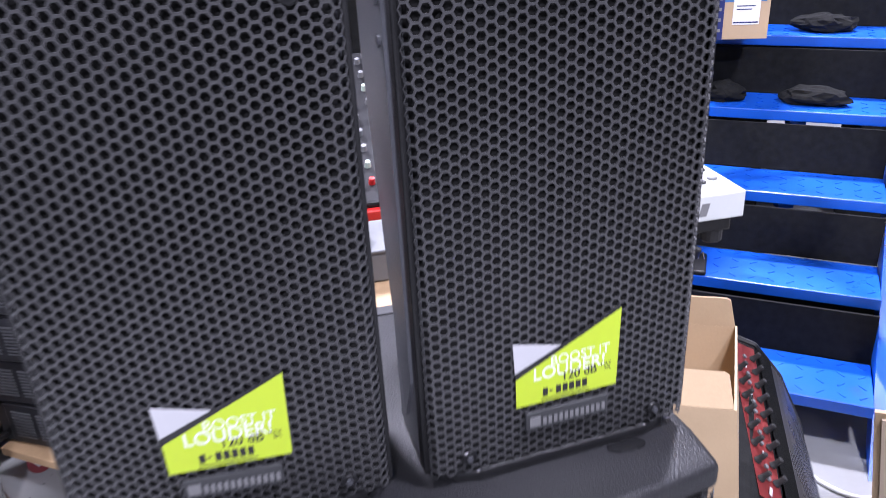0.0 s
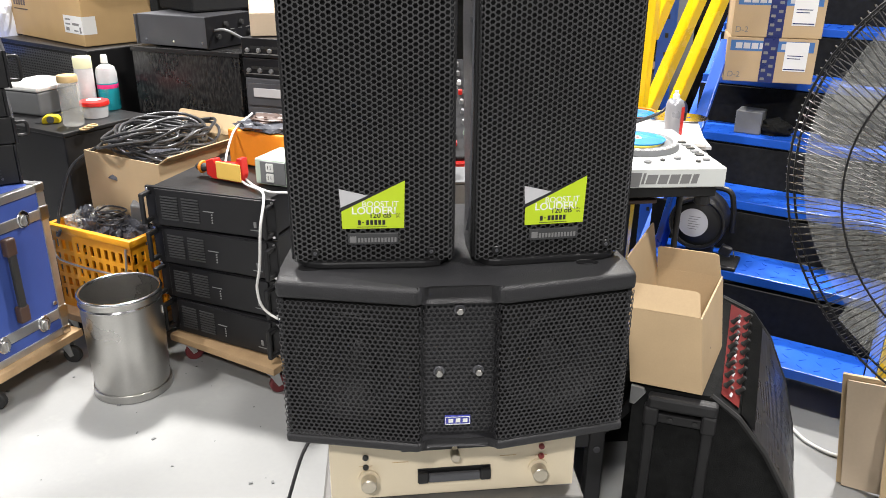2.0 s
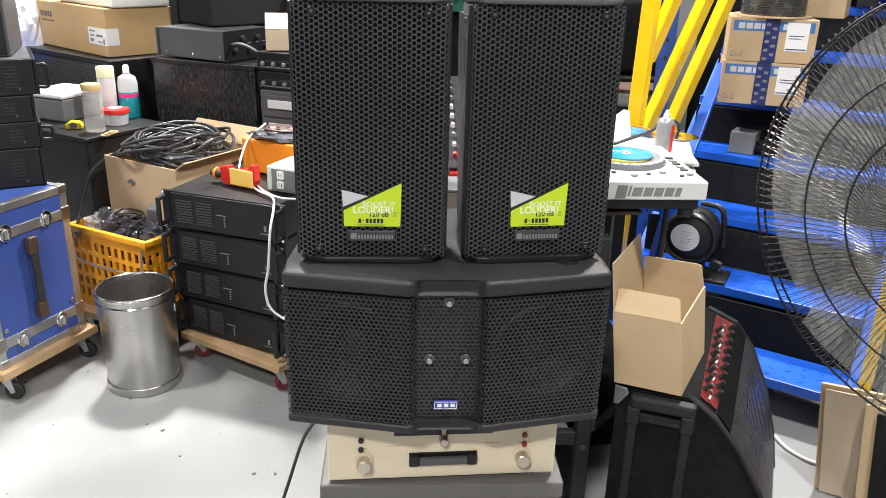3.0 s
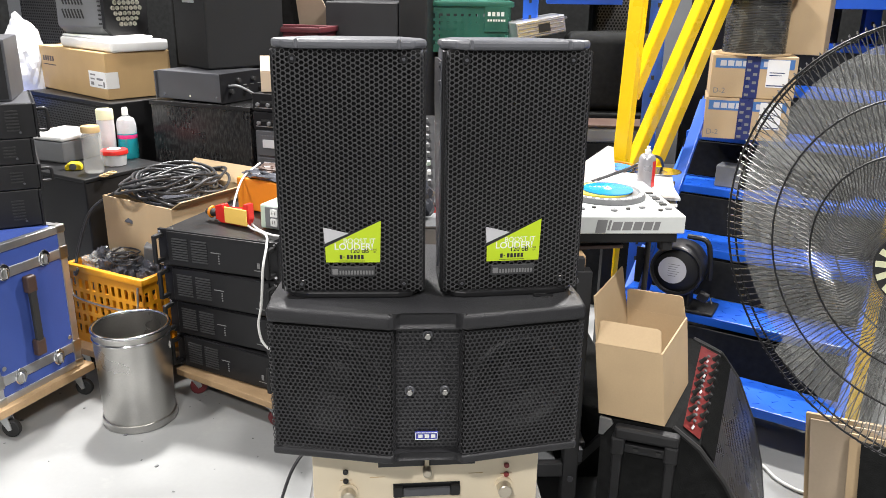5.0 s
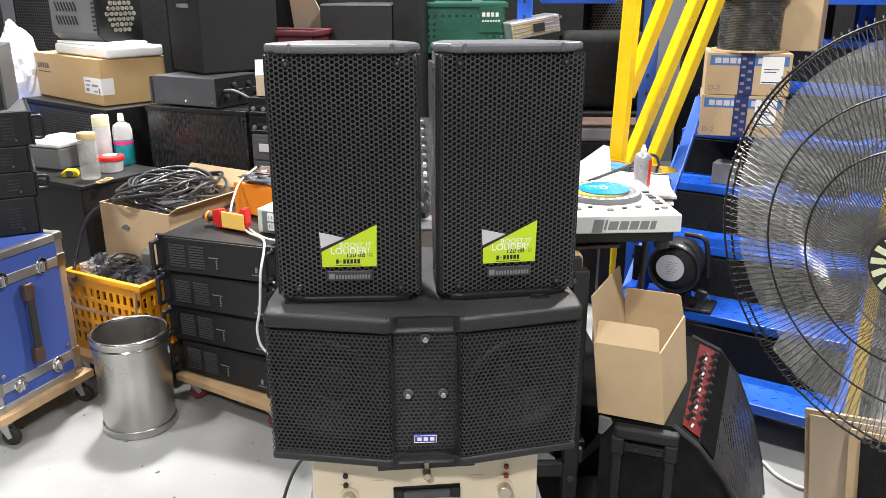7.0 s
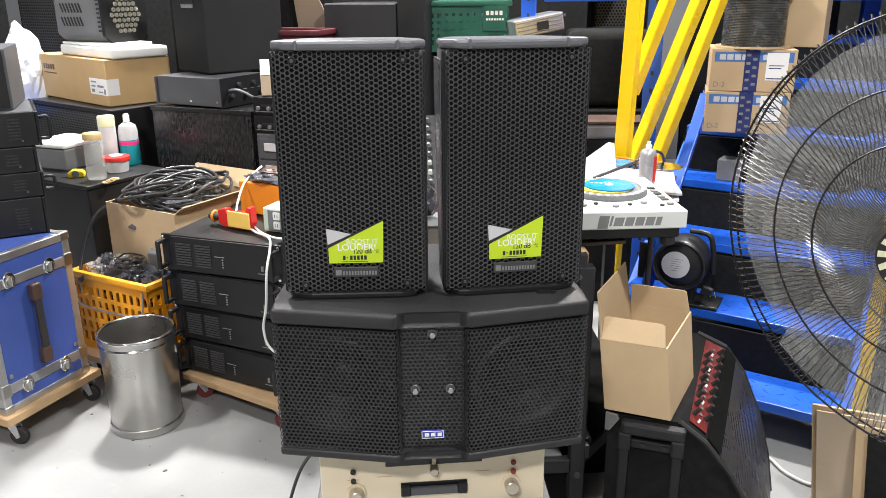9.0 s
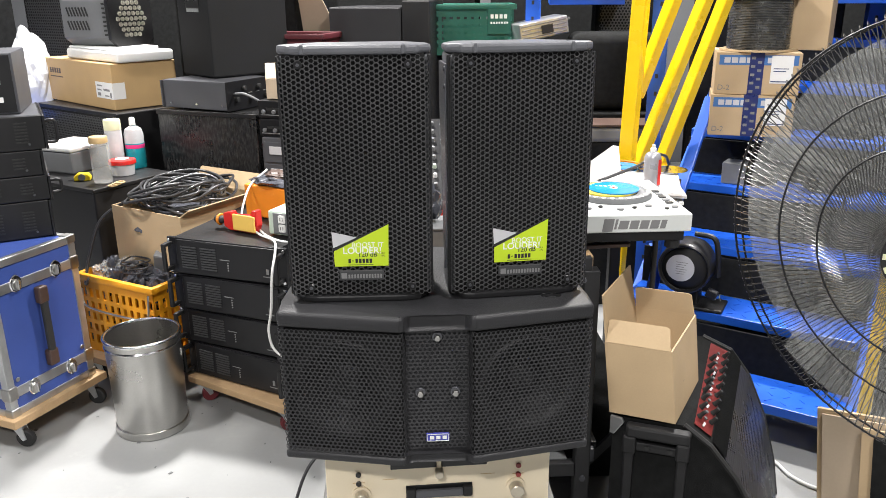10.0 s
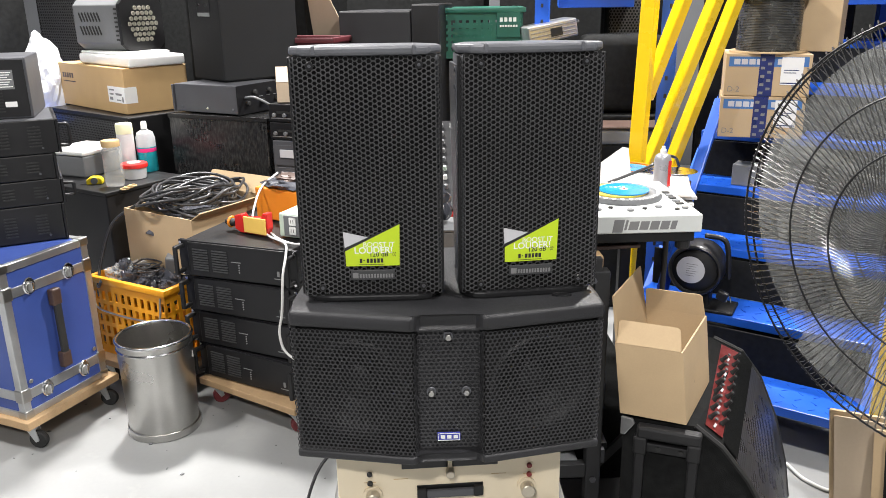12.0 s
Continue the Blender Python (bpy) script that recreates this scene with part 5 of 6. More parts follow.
CR = pose(-1.572, 2.035, 0, 0, 0, -21)
dc = thing("dolly", CR, "wooden dolly board under the yellow crate", "dolly")
part("board", B((-0.03, -0.05, 0.092), (0.42, 0.33, 0.12), 0.003), "plywood", dc)
for cx in (0.03, 0.37):
    for cy in (0.0, 0.28):
        caster(dc, cx, cy, 0.092)
yc = crate(CR @ pose(0, 0, 0.1205), 0.395, 0.255, 0.328, "crate", "plastic_crate", "yellow slotted plastic crate full of cables and bags", 5)
part("wire_bail", tube(smooth_line([(0.02, -0.012, 0.27), (0.03, -0.02, 0.21), (0.12, -0.022, 0.195), (0.28, -0.022, 0.195), (0.372, -0.02, 0.205), (0.385, -0.012, 0.30)], 6), 0.004, 8), "alu", yc, "bent wire bail handle")
random.seed(11)
for k in range(12):
    w = thing("plastic_bag", CR @ pose(0.055 + (k % 4) * 0.093 + random.uniform(-0.02, 0.02), 0.07 + (k // 4) * 0.058, 0.40 + random.uniform(0, 0.045), 0, 0, random.uniform(0, 180)), "crumpled clear plastic bag of small parts in the crate", "bag", "bags in the crate")
    part("film", crumple((0.050, 0.040, 0.045), 20 + k, 1.0, 4), "clearbag" if k % 5 else "clear", w, smooth=35)
pts = [CR @ Vector((0.22 + 0.05 * math.cos(i * 0.5) + 0.012 * math.sin(i * 1.3), 0.09 + 0.045 * math.sin(i * 0.5), 0.455 + 0.0012 * i)) for i in range(50)]
tagged(part("cable_coil", tube(smooth_line(pts, 3), 0.0035, 6), "cable", None, smooth=60), "small coil of thin black cable in the crate", "cable")
plugs = thing("adapter_plug", CR @ pose(0.28, 0.16, 0.45, 20, 10, 30), "grey moulded power adapter among the bags", "adapter")
part("shell", B((-0.025, -0.02, 0), (0.025, 0.02, 0.09), 0.008), "greyplastic", plugs)

hb = thing("plinth_box", pose(-1.40, 2.315, 0, 0, 0, -18.5), "black carpeted plinth box under the cable carton", "box")
part("shell", B((0.0, 0.03, 0), (0.36, 0.40, 0.4605), 0.006), "carpet", hb)
CB = pose(-1.293, 2.085, 0.462, 0, 0, -24)
flap_box(CB, 0.39, 0.44, 0.232, "cable_carton_open", "open brown carton heaped with black cable", [("back", 0.08, 30), ("right", 0.05, 55)])
heap = thing("packing_film", CB @ pose(0, 0.21, 0.13), "heap of clear packing film in the carton", "film")
part("film", crumple((0.15, 0.19, 0.085), 33, 0.6, 4), "clearbag", heap, smooth=35)
random.seed(21)
pts = []
for loop in range(19):
    cx, cy = random.uniform(-0.025, 0.03), 0.20 + random.uniform(-0.05, 0.05)
    rx, ry, tilt, ph = random.uniform(0.085, 0.165), random.uniform(0.11, 0.20), random.uniform(-0.25, 0.25), random.uniform(0, 6.3)
    for i in range(12):
        a = i * 2 * math.pi / 12
        x, y = rx * math.cos(a), ry * math.sin(a)
        pts.append(CB @ Vector((cx + x, cy + y, 0.234 + 0.004 * loop + tilt * x * 0.7 + 0.02 * math.sin(2 * a + ph))))
tail = [CB @ Vector(p) for p in ((-0.15, 0.05, 0.25), (-0.235, -0.03, 0.17), (-0.245, -0.10, 0.03), (-0.20, -0.16, -0.05), (-0.16, -0.17, -0.02))]
tagged(part("cable_coil", tube(smooth_line(pts, 4), 0.006, 8), "cable", None, smooth=60), "thick black cable coiled in loops over the carton", "cable")
tagged(part("cable_tail", tube(smooth_line(tail, 8), 0.0065, 8), "cable", None, smooth=60), "black cable end hanging down into the crate", "cable")

TB = pose(-1.547, 2.178, 0, 0, 0, -24)
tb = thing("black_cabinet", TB, "black board-covered cabinet used as a side table", "cabinet")
part("carcass", B((-0.55, 0.0, 0.0), (0.0, 0.385, 0.735), 0.006), "blackmetal", tb)
part("top_board", B((-0.555, -0.006, 0.735), (0.006, 0.39, 0.750), 0.003), "blackmetal", tb)
Z = 0.7505
jar = lathe_thing("glass_jar", "clear jar with a tan screw lid", "jar", pose(-1.575, 2.31, Z) @ Matrix.Diagonal((1, 1, 1.06, 1)), [("glass", [(0, 0), (0.034, 0), (0.038, 0.006), (0.038, 0.14), (0.032, 0.152), (0.032, 0.158)], "clear"), ("lid", [(0.0, 0.180), (0.034, 0.180), (0.037, 0.176), (0.037, 0.156), (0, 0.156)], "tan")])
lathe_thing("spray_bottle", "hazy tube bottle with a pale yellow cap", "bottle", pose(-1.643, 2.555, Z) @ Matrix.Diagonal((1, 1, 1.04, 1)), [("bottle", [(0, 0), (0.034, 0), (0.036, 0.006), (0.036, 0.165), (0.034, 0.17), (0, 0.17)], "hazy"), ("cap", [(0, 0.215), (0.033, 0.213), (0.036, 0.208), (0.036, 0.17), (0, 0.17)], "palecap")])
lathe_thing("cleaner_bottle", "teal and white aerosol cleaner with pink mark", "bottle", pose(-1.578, 2.610, Z), [("lower_wrap", [(0, 0), (0.041, 0), (0.042, 0.006), (0.042, 0.11), (0.0, 0.11)], "teal"), ("upper_part", [(0.0415, 0.11), (0.0415, 0.15), (0.035, 0.172), (0.014, 0.185)], "hazy"), ("nozzle", [(0.0, 0.222), (0.010, 0.222), (0.013, 0.215), (0.014, 0.188)], "white"), ("pink_mark", [(0.0422, 0.088), (0.0425, 0.089), (0.0425, 0.104), (0.0422, 0.105)], "pink")])
tub = lathe_thing("plastic_tub", "clear tub of parts with a red lid", "tub", pose(-1.566, 2.461, Z), [("bowl", [(0, 0), (0.046, 0), (0.052, 0.05), (0.0, 0.05)], "hazy"), ("lid", [(0.0, 0.066), (0.04, 0.067), (0.055, 0.064), (0.057, 0.058), (0.057, 0.048), (0.0, 0.048)], "red"), ("lid_paper", [(0, 0.0685), (0.028, 0.0682), (0.028, 0.0675), (0, 0.067)], "paper")])
tm = thing("tape_measure", pose(-1.680, 2.335, Z, 0, 0, 20), "yellow pocket tape measure", "tape measure")
part("case", prism([(-0.033, 0), (0.033, 0), (0.033, 0.018), (0.022, 0.03), (-0.015, 0.032), (-0.033, 0.018)], -0.02, 0.02, m=pose(0, 0, 0, 90), bevel=0.005), "yellow", tm)
part("dial", cyl(0.014, 0.0, 0.003, 20, m=pose(0, -0.0205, 0.016, 90)), "greyplastic", tm)
part("blade", B((-0.06, -0.004, 0.001), (-0.03, 0.004, 0.003)), "chrome", tm)
for k in range(3):
    rg = lathe_thing("brass_ring", "small brass cable ring on the cabinet", "ring", pose(-1.500 + k * 0.014, 2.245 + 0.006 * k, Z + 0.002 + k * 0.006), [("ring", [(0.016 + 0.003 * math.cos(a), 0.003 * math.sin(a)) for a in [i * math.pi / 4 for i in range(8)] + [0]], "tan")], "brass rings")
wb = thing("white_box", TB @ pose(-0.40, 0.12, 0.7505, 0, 0, 8), "pale grey plastic equipment box with white top", "box")
part("shell", B((-0.12, 0, 0), (0.09, 0.22, 0.095), 0.008), "greyplastic", wb)
part("top", B((-0.125, -0.005, 0.095), (0.095, 0.225, 0.118), 0.008), "white", wb)

# amplifiers and power supply on the flight case
RA = pose(-1.588, 1.936, 0.674, 0, 0, 35)
for k, (zz, hh, dx) in enumerate(((0.0, 0.132, 0.0), (0.133, 0.088, 0.010), (0.222, 0.088, 0.0), (0.311, 0.118, 0.022))):
    s = thing("side_amplifier", RA @ pose(dx, 0, zz), "black rack amplifier seen from its vented side", "amplifier", "amplifiers on the case")
    part("chassis", B((-0.45, -0.15, 0.001), (0, 0.20, hh - 0.001), 0.003), "blackmetal", s)
    part("lid", B((-0.44, -0.14, hh - 0.001), (-0.006, 0.19, hh)), "greymetal" if k == 3 else "blackmetal", s)
    part("front_panel", B((0.0, -0.16, 0.001), (0.008, 0.21, hh - 0.001), 0.002), "ampface", s)
    if k in (1, 3):
        h_ = part("rack_handle", tube(smooth_line([(0.006, -0.135, 0.022), (0.036, -0.135, 0.024), (0.04, -0.135, hh / 2), (0.036, -0.135, hh - 0.024), (0.006, -0.135, hh - 0.022)], 6), 0.006, 8), "blackmetal", s)
    for c in range(2):
        for r in range(7 if hh > 0.1 else 4):
            part("side_vent", B((-0.19 + c * 0.10, -0.1515, 0.025 + r * 0.011), (-0.15 + c * 0.10, -0.1495, 0.030 + r * 0.011)), "ink", s)
    part("side_screw", cyl(0.004, 0, 0.002, 10, m=pose(-0.05, -0.15, 0.02, 90)), "greymetal", s)
ps = thing("power_supply", pose(-1.566, 1.838, 1.1045, 0, 0, 26), "dark grey power supply with rear inlet and rating labels", "power supply")
part("shell", B((-0.42, 0, 0), (0, 0.30, 0.205), 0.004), "greymetal", ps)
part("back_panel", B((-0.41, -0.003, 0.006), (-0.008, 0.0, 0.198), 0.001), "blackmetal", ps)
inl = part("mains_inlet", B((-0.165, -0.010, 0.115), (-0.115, -0.003, 0.143), 0.003), "plastic_smooth", ps)
part("inlet_well", B((-0.158, -0.0105, 0.12), (-0.122, -0.0098, 0.138)), "ink", inl)
part("warning_sticker", cyl(0.013, 0, 0.001, 20, m=pose(-0.135, -0.003, 0.165, 90)), "yellow", ps, "round yellow warning sticker")
rl = part("rating_label", B((-0.095, -0.0042, 0.10), (-0.045, -0.003, 0.165)), "greyplastic", ps)
bars([(-0.092, 0.155 - k * 0.008, -0.05 - 0.006 * (k % 3), 0.158 - k * 0.008) for k in range(7)], "inkwhite", ps, pose(0, -0.0043, 0, 90))
bars([(-0.082, 0.04, -0.045, 0.058)], "paper", ps, pose(0, -0.003, 0, 90), name="paper_label")
for r in range(8):
    for c in range(2):
        part("vent_slot", B((-0.165 + c * 0.042, -0.0042, 0.022 + r * 0.0105), (-0.128 + c * 0.042, -0.003, 0.027 + r * 0.0105)), "ink", ps)

# ---- back left: speaker, carton, lamp head, scuffed cabinet ----
GS = pose(-1.70, 2.705, 0, 0, 0, -30)
gs = thing("floor_speaker", GS, "black speaker cabinet with a perforated front", "loudspeaker")
part("cabinet", B((-0.72, 0.0, 0.0), (0.0, 0.30, 0.97), 0.005), "plastic", gs)
part("front_frame", B((-0.72, -0.006, 0.955), (0.0, 0.0, 0.972), 0.002), "plastic", gs)
SHARED["coarse"] = mesh_grille(0.66, 0.30, 0.014, 0.0052, 0.002, 6)
g = part_mesh("grille", SHARED["coarse"], "grille", gs)
g.location = (-0.37, -0.008, 0.80)
part("grille_backing", B((-0.70, -0.005, 0.62), (-0.03, -0.002, 0.955)), "foam", gs)
CN = pose(-1.752, 2.80, 0.9725, 0, 0, -35)
cn = thing("shipping_carton", CN, "closed brown shipping carton with a white label", "box")
part("carton", B((-0.70, 0.0, 0.0), (0.0, 0.33, 0.212), 0.003), "card_gold", cn)
part("lid_seam", B((-0.70, 0.16, 0.212), (0.0, 0.164, 0.2135)), "card_in", cn)
part("label", B((-0.165, -0.0015, 0.05), (0.0, -0.0003, 0.125)), "paper", cn, "white shipping label with printed bars")
part("label", B((0.0003, 0.0, 0.05), (0.0015, 0.06, 0.125)), "paper", cn)
bars([(-0.15, 0.105, -0.10, 0.112), (-0.15, 0.085, -0.11, 0.092), (-0.08, 0.06, -0.04, 0.066), (-0.09, 0.085, -0.03, 0.095), (-0.15, 0.06, -0.12, 0.075), (-0.03, 0.055, -0.015, 0.08)], "inkgrey", cn, pose(0, -0.0016, 0, 90))
bars([(-0.65 + k * 0.026, 0.14, -0.632 + k * 0.026, 0.165) for k in range(5)] + [(-0.65, 0.12, -0.51, 0.125)], "brown", cn, pose(0, -0.0005, 0, 90))
FM = CN @ pose(0, 0, 0.214)
fm = thing("foam_sheet", FM, "white packing foam slab on the carton", "foam")
part("slab", B((-0.50, 0.03, 0.0), (0.02, 0.32, 0.05), 0.012, 3), "foamwhite", fm, smooth=40)
part("slab", B((-0.49, 0.04, 0.0502), (-0.10, 0.31, 0.062), 0.006), "foamwhite", fm)
PL = CN @ pose(-0.440, 0.0, 0.2765, 0, 0, 10) @ Matrix.Scale(1.27, 4)
pl = thing("stage_light", PL, "grey LED stage light with a honeycomb of lenses", "stage light")
octo = [(-0.10, 0.03), (-0.065, 0.0), (0.065, 0.0), (0.10, 0.03), (0.10, 0.17), (0.065, 0.20), (-0.065, 0.20), (-0.10, 0.17)]
PLF = pose(0.17, 0.14, 0, 0, 0, 97)
part("housing", prism(octo, -0.20, 0.04, m=PLF @ pose(0, 0, 0, 90), bevel=0.004), "greyplastic", pl)
face = part("lens_plate", prism([(x * 1.08, (z - 0.1) * 1.05 + 0.1) for x, z in octo], 0.04, 0.055, m=PLF @ pose(0, 0, 0, 90)), "plastic", pl, "black lens plate")
for q in range(-3, 4):
    for r in range(-3, 4):
        if abs(q + r) <= 3:
            x, zz = 0.0225 * (q + r / 2), 0.0195 * r
            lens = part("lens", lathe([(0.0082, 0), (0.0082, 0.005), (0.0058, 0.005), (0.004, 0.001), (0, 0.002)], 14, m=PLF @ pose(x, -0.055, 0.10 + zz, 90)), "lens", face)
for row in range(2):
    for k in range(7):
        v = part("side_vent", B((-0.003, 0, 0), (0.003, 0.002, 0.035), m=PLF @ pose(-0.1005, 0.06 + k * 0.016, 0.06 + row * 0.05, 0, 0, 90) @ pose(0, 0, 0, 0, 20)), "ink", pl)
for k in range(8):
    part("edge_vent", B((0, 0, 0), (0.002, 0.014, 0.007), m=PLF @ pose(-0.102, -0.03, 0.04 + k * 0.016)), "ink", pl)
WC = pose(-1.138, 2.618, 0, 0, 0, -14)
wc = thing("scuffed_cabinet", WC, "black gloss cabinet with scuffed and scratched front", "cabinet")
part("carcass", B((-0.378, 0, 0), (0.145, 0.40, 0.992), 0.006), "worn", wc)
part("edge_strip", B((-0.381, -0.004, 0.975), (0.148, 0.0, 0.994), 0.002), "plastic", wc)
RU = pose(-1.138, 2.635, 0.9945, 0, 0, -20)
ru = thing("rack_unit", RU, "dark grey rack unit with knobs and a plugged cable", "rack unit")
part("chassis", B((-0.37, 0, 0.004), (0.0, 0.30, 0.128), 0.003), "greymetal", ru)
part("front_panel", B((0.0, -0.01, 0.002), (0.006, 0.46, 0.130), 0.002), "ampface", ru)
part("ear", B((-0.378, -0.012, 0.004), (-0.370, 0.02, 0.125), 0.002), "greymetal", ru)
for k in range(6):
    kb = part("knob", cyl(0.011, 0, 0.016, 16, bevel=0.002, m=pose(0.006, 0.05 + k * 0.05, 0.095 if k % 2 else 0.05, 0, 90)), "rubber", ru)
    part("screen_print", B((0.0062, 0.035 + k * 0.05, 0.07), (0.0068, 0.06 + k * 0.05, 0.073)), "inkgrey", ru)
for k in range(3):
    part("side_screw", cyl(0.005, 0, 0.003, 10, m=pose(-0.33 + k * 0.15, 0, 0.025, 90)), "chrome", ru)
tagged(part("plugged_cable", tube(smooth_line([RU @ Vector(p) for p in ((0.006, 0.04, 0.075), (0.07, 0.03, 0.08), (0.12, 0.06, 0.05), (0.15, 0.10, 0.01))], 8), 0.006, 8), "greyplastic", None, smooth=60), "grey cable plugged into the rack unit", "cable")
BS = pose(-1.245, 2.775, 1.1265, 0, 0, -40)
bs = thing("tall_speaker", BS, "tall black loudspeaker with a recessed handle", "loudspeaker")
part("cabinet", prism([(-0.30, 0.0), (0.0, 0.0), (0.0, 0.40), (-0.30, 0.40)], 0, 0.62, bevel=0.008), "speakerpaint", bs)
part("handle_cup", B((-0.20, -0.004, 0.285), (-0.09, 0.002, 0.300), 0.001), "alu", bs)
part("handle_plate", B((-0.21, -0.003, 0.300), (-0.08, 0.002, 0.385), 0.004), "plastic_smooth", bs)
for lx in (-0.18, -0.11):
    part("latch_screw", cyl(0.008, 0, 0.004, 12, m=pose(lx, -0.003, 0.335, 90)), "chrome", bs)

# drawer unit, tape decks and small box behind the left monitor
DU = pose(-0.965, 2.545, 0, 0, 0, -14)
du = thing("drawer_unit", DU, "grey steel drawer unit with label holders", "drawers")
part("carcass", B((0.0, 0.0, 0.0), (0.36, 0.40, 0.905), 0.004), "greymetal", du)
for k in range(9):
    dr = part("drawer", B((0.012, -0.006, 0.03 + k * 0.096), (0.348, 0.0, 0.118 + k * 0.096), 0.002), "greymetal", du)
    part("label_holder", B((0.04, -0.012, 0.065 + k * 0.096), (0.20, -0.006, 0.10 + k * 0.096), 0.002), "sticker_grey", dr)
for k in range(2):
    s = thing("tape_deck", DU @ pose(-0.01, 0.005, 0.9055 + k * 0.078), "small black rack player with knobs and a slot", "player", "stacked players")
    part("shell", B((0, 0, 0.002), (0.34, 0.3, 0.076), 0.003), "ampface", s)
    part("slot", B((0.04, -0.002, 0.035), (0.2, 0.0, 0.046)), "ink", s)
    part("frame_line", B((0.012, -0.0015, 0.014), (0.30, 0.0, 0.018)), "inkgrey", s)
    for j in range(3):
        part("knob", cyl(0.009, 0, 0.012, 14, bevel=0.002, m=pose(0.03 + j * 0.05, 0, 0.03, 90)), "greyplastic", s)
ct = thing("paper_box", DU @ pose(0.028, 0.02, 1.0625, 0, 0, 30), "small pale cardboard box with an open flap", "box")
part("shell", B((0, 0, 0), (0.11, 0.09, 0.085), 0.003), "beige", ct)
part("flap", B((0, -0.002, 0), (0.11, 0.001, 0.075), 0.001, m=pose(0, 0, 0.085, -35)), "beige", ct)

# things on the amplifier stack
def amp_top(x, y, yaw=0):
    return Matrix.Translation((x, y, AMP_TOP + 0.0005)) @ pose(0, 0, 0, 0, 0, yaw)


cv = thing("voltage_converter", amp_top(-0.70, 1.895, -16), "pale green voltage converter with two sockets", "converter")
part("shell", B((-0.035, -0.005, 0), (0.085, 0.16, 0.088), 0.006), "palegreen", cv)
part("front_plate", B((-0.012, -0.009, 0.006), (0.083, -0.004, 0.082), 0.002), "greyplastic", cv)
for k in range(2):
    so = part("socket", B((0.012, -0.012, 0.014 + k * 0.034), (0.040, -0.009, 0.042 + k * 0.034), 0.003), "white", cv)
    for j in range(2):
        part("socket_slot", B((0.019 + j * 0.010, -0.0126, 0.022 + k * 0.034), (0.021 + j * 0.010, -0.0118, 0.034 + k * 0.034)), "ink", so)
rt = thing("cable_cutter_gun", amp_top(-0.835, 1.93, -22), "red hand tool with a yellow sticker plate", "tool")
part("frame", prism([(-0.085, 0.012), (-0.06, 0.0), (0.06, 0.0), (0.072, 0.03), (0.07, 0.085), (0.052, 0.085), (0.045, 0.062), (-0.045, 0.052), (-0.05, 0.07), (-0.085, 0.06)], -0.016, 0.016, m=pose(0, 0, 0, 90), bevel=0.003), "red", rt)
part("plate", B((-0.035, -0.024, 0.006), (0.068, -0.017, 0.066), 0.003), "sticker_yellow", rt, "yellow sticker plate")
part("grip", lathe([(0, 0), (0.012, 0.004), (0.016, 0.03), (0.012, 0.05), (0.008, 0.055), (0, 0.055)], 16, m=pose(-0.085, -0.002, 0.03, 0, -90, 0)), "rubber", rt)
part("orange_ring", tube([(-0.115, 0.017 * math.cos(i * math.pi / 8), 0.03 + 0.017 * math.sin(i * math.pi / 8)) for i in range(16)], 0.006, 6, closed=True), "orange", rt)
ox = thing("orange_pack", amp_top(-0.905, 2.135, -22), "orange paper pack under a torn clear bag", "pack")
part("pack", B((0.0, 0, 0), (0.26, 0.14, 0.125), 0.006), "orange", ox)
part("film", crumple((0.12, 0.075, 0.022), 61, 0.7), "clearbag", ox).location = (0.13, 0.07, 0.137)
part("brown_scrap", crumple((0.075, 0.05, 0.014), 62, 0.8), "brown", ox).location = (0.13, 0.08, 0.158)
wc1 = [(-0.785, 1.90, 0.681), (-0.745, 1.85, 0.682), (-0.68, 1.79, 0.682), (-0.648, 1.70, 0.672), (-0.645, 1.645, 0.615), (-0.655, 1.637, 0.49), (-0.668, 1.633, 0.41), (-0.64, 1.62, 0.345), (-0.54, 1.60, 0.31), (-0.42, 1.62, 0.29)]
tagged(part("white_mains_cable", tube(smooth_line(wc1, 8), 0.0042, 8), "cablewhite", None, smooth=60), "white mains cable draped over the amplifiers", "cable")
wc2 = [(-0.78, 1.925, 0.682), (-0.72, 1.84, 0.684), (-0.65, 1.79, 0.682), (-0.59, 1.80, 0.678), (-0.5, 1.84, 0.655)]
tagged(part("white_mains_cable", tube(smooth_line(wc2, 8), 0.004, 8), "cablewhite", None, smooth=60), "white mains cable draped over the amplifiers", "cable")
wc3 = [(-0.862, 1.97, 0.71), (-0.87, 2.03, 0.75), (-0.87, 2.12, 0.80), (-0.83, 2.2, 0.84)]
tagged(part("thin_white_cable", tube(smooth_line(wc3, 8), 0.004, 8), "cablewhite", None, smooth=60), "thin white cable running up behind the tool", "cable")

# ---- far background ----
far_bag = thing("white_bag", pose(-2.43, 3.22, 0.905), "white plastic carrier bag with faint blue print", "bag")
part("film", crumple((0.13, 0.10, 0.22), 71, 0.35, 4), "bag", far_bag).location = (0, 0, 0.165)
part("knot", crumple((0.04, 0.03, 0.07), 72, 0.5), "bag", far_bag).location = (0, 0, 0.36)
bt = thing("blue_table", pose(-2.55, 3.1, 0), "blue-topped steel table against the stacks", "table")
part("top", B((-0.60, -0.15, 0.875), (0.23, 0.5, 0.9045), 0.004), "bluesteel", bt)
for lx in (-0.5, 0.15):
    for ly in (-0.1, 0.45):
        part("leg", B((lx - 0.02, ly - 0.02, 0), (lx + 0.02, ly + 0.02, 0.875)), "blackmetal", bt)


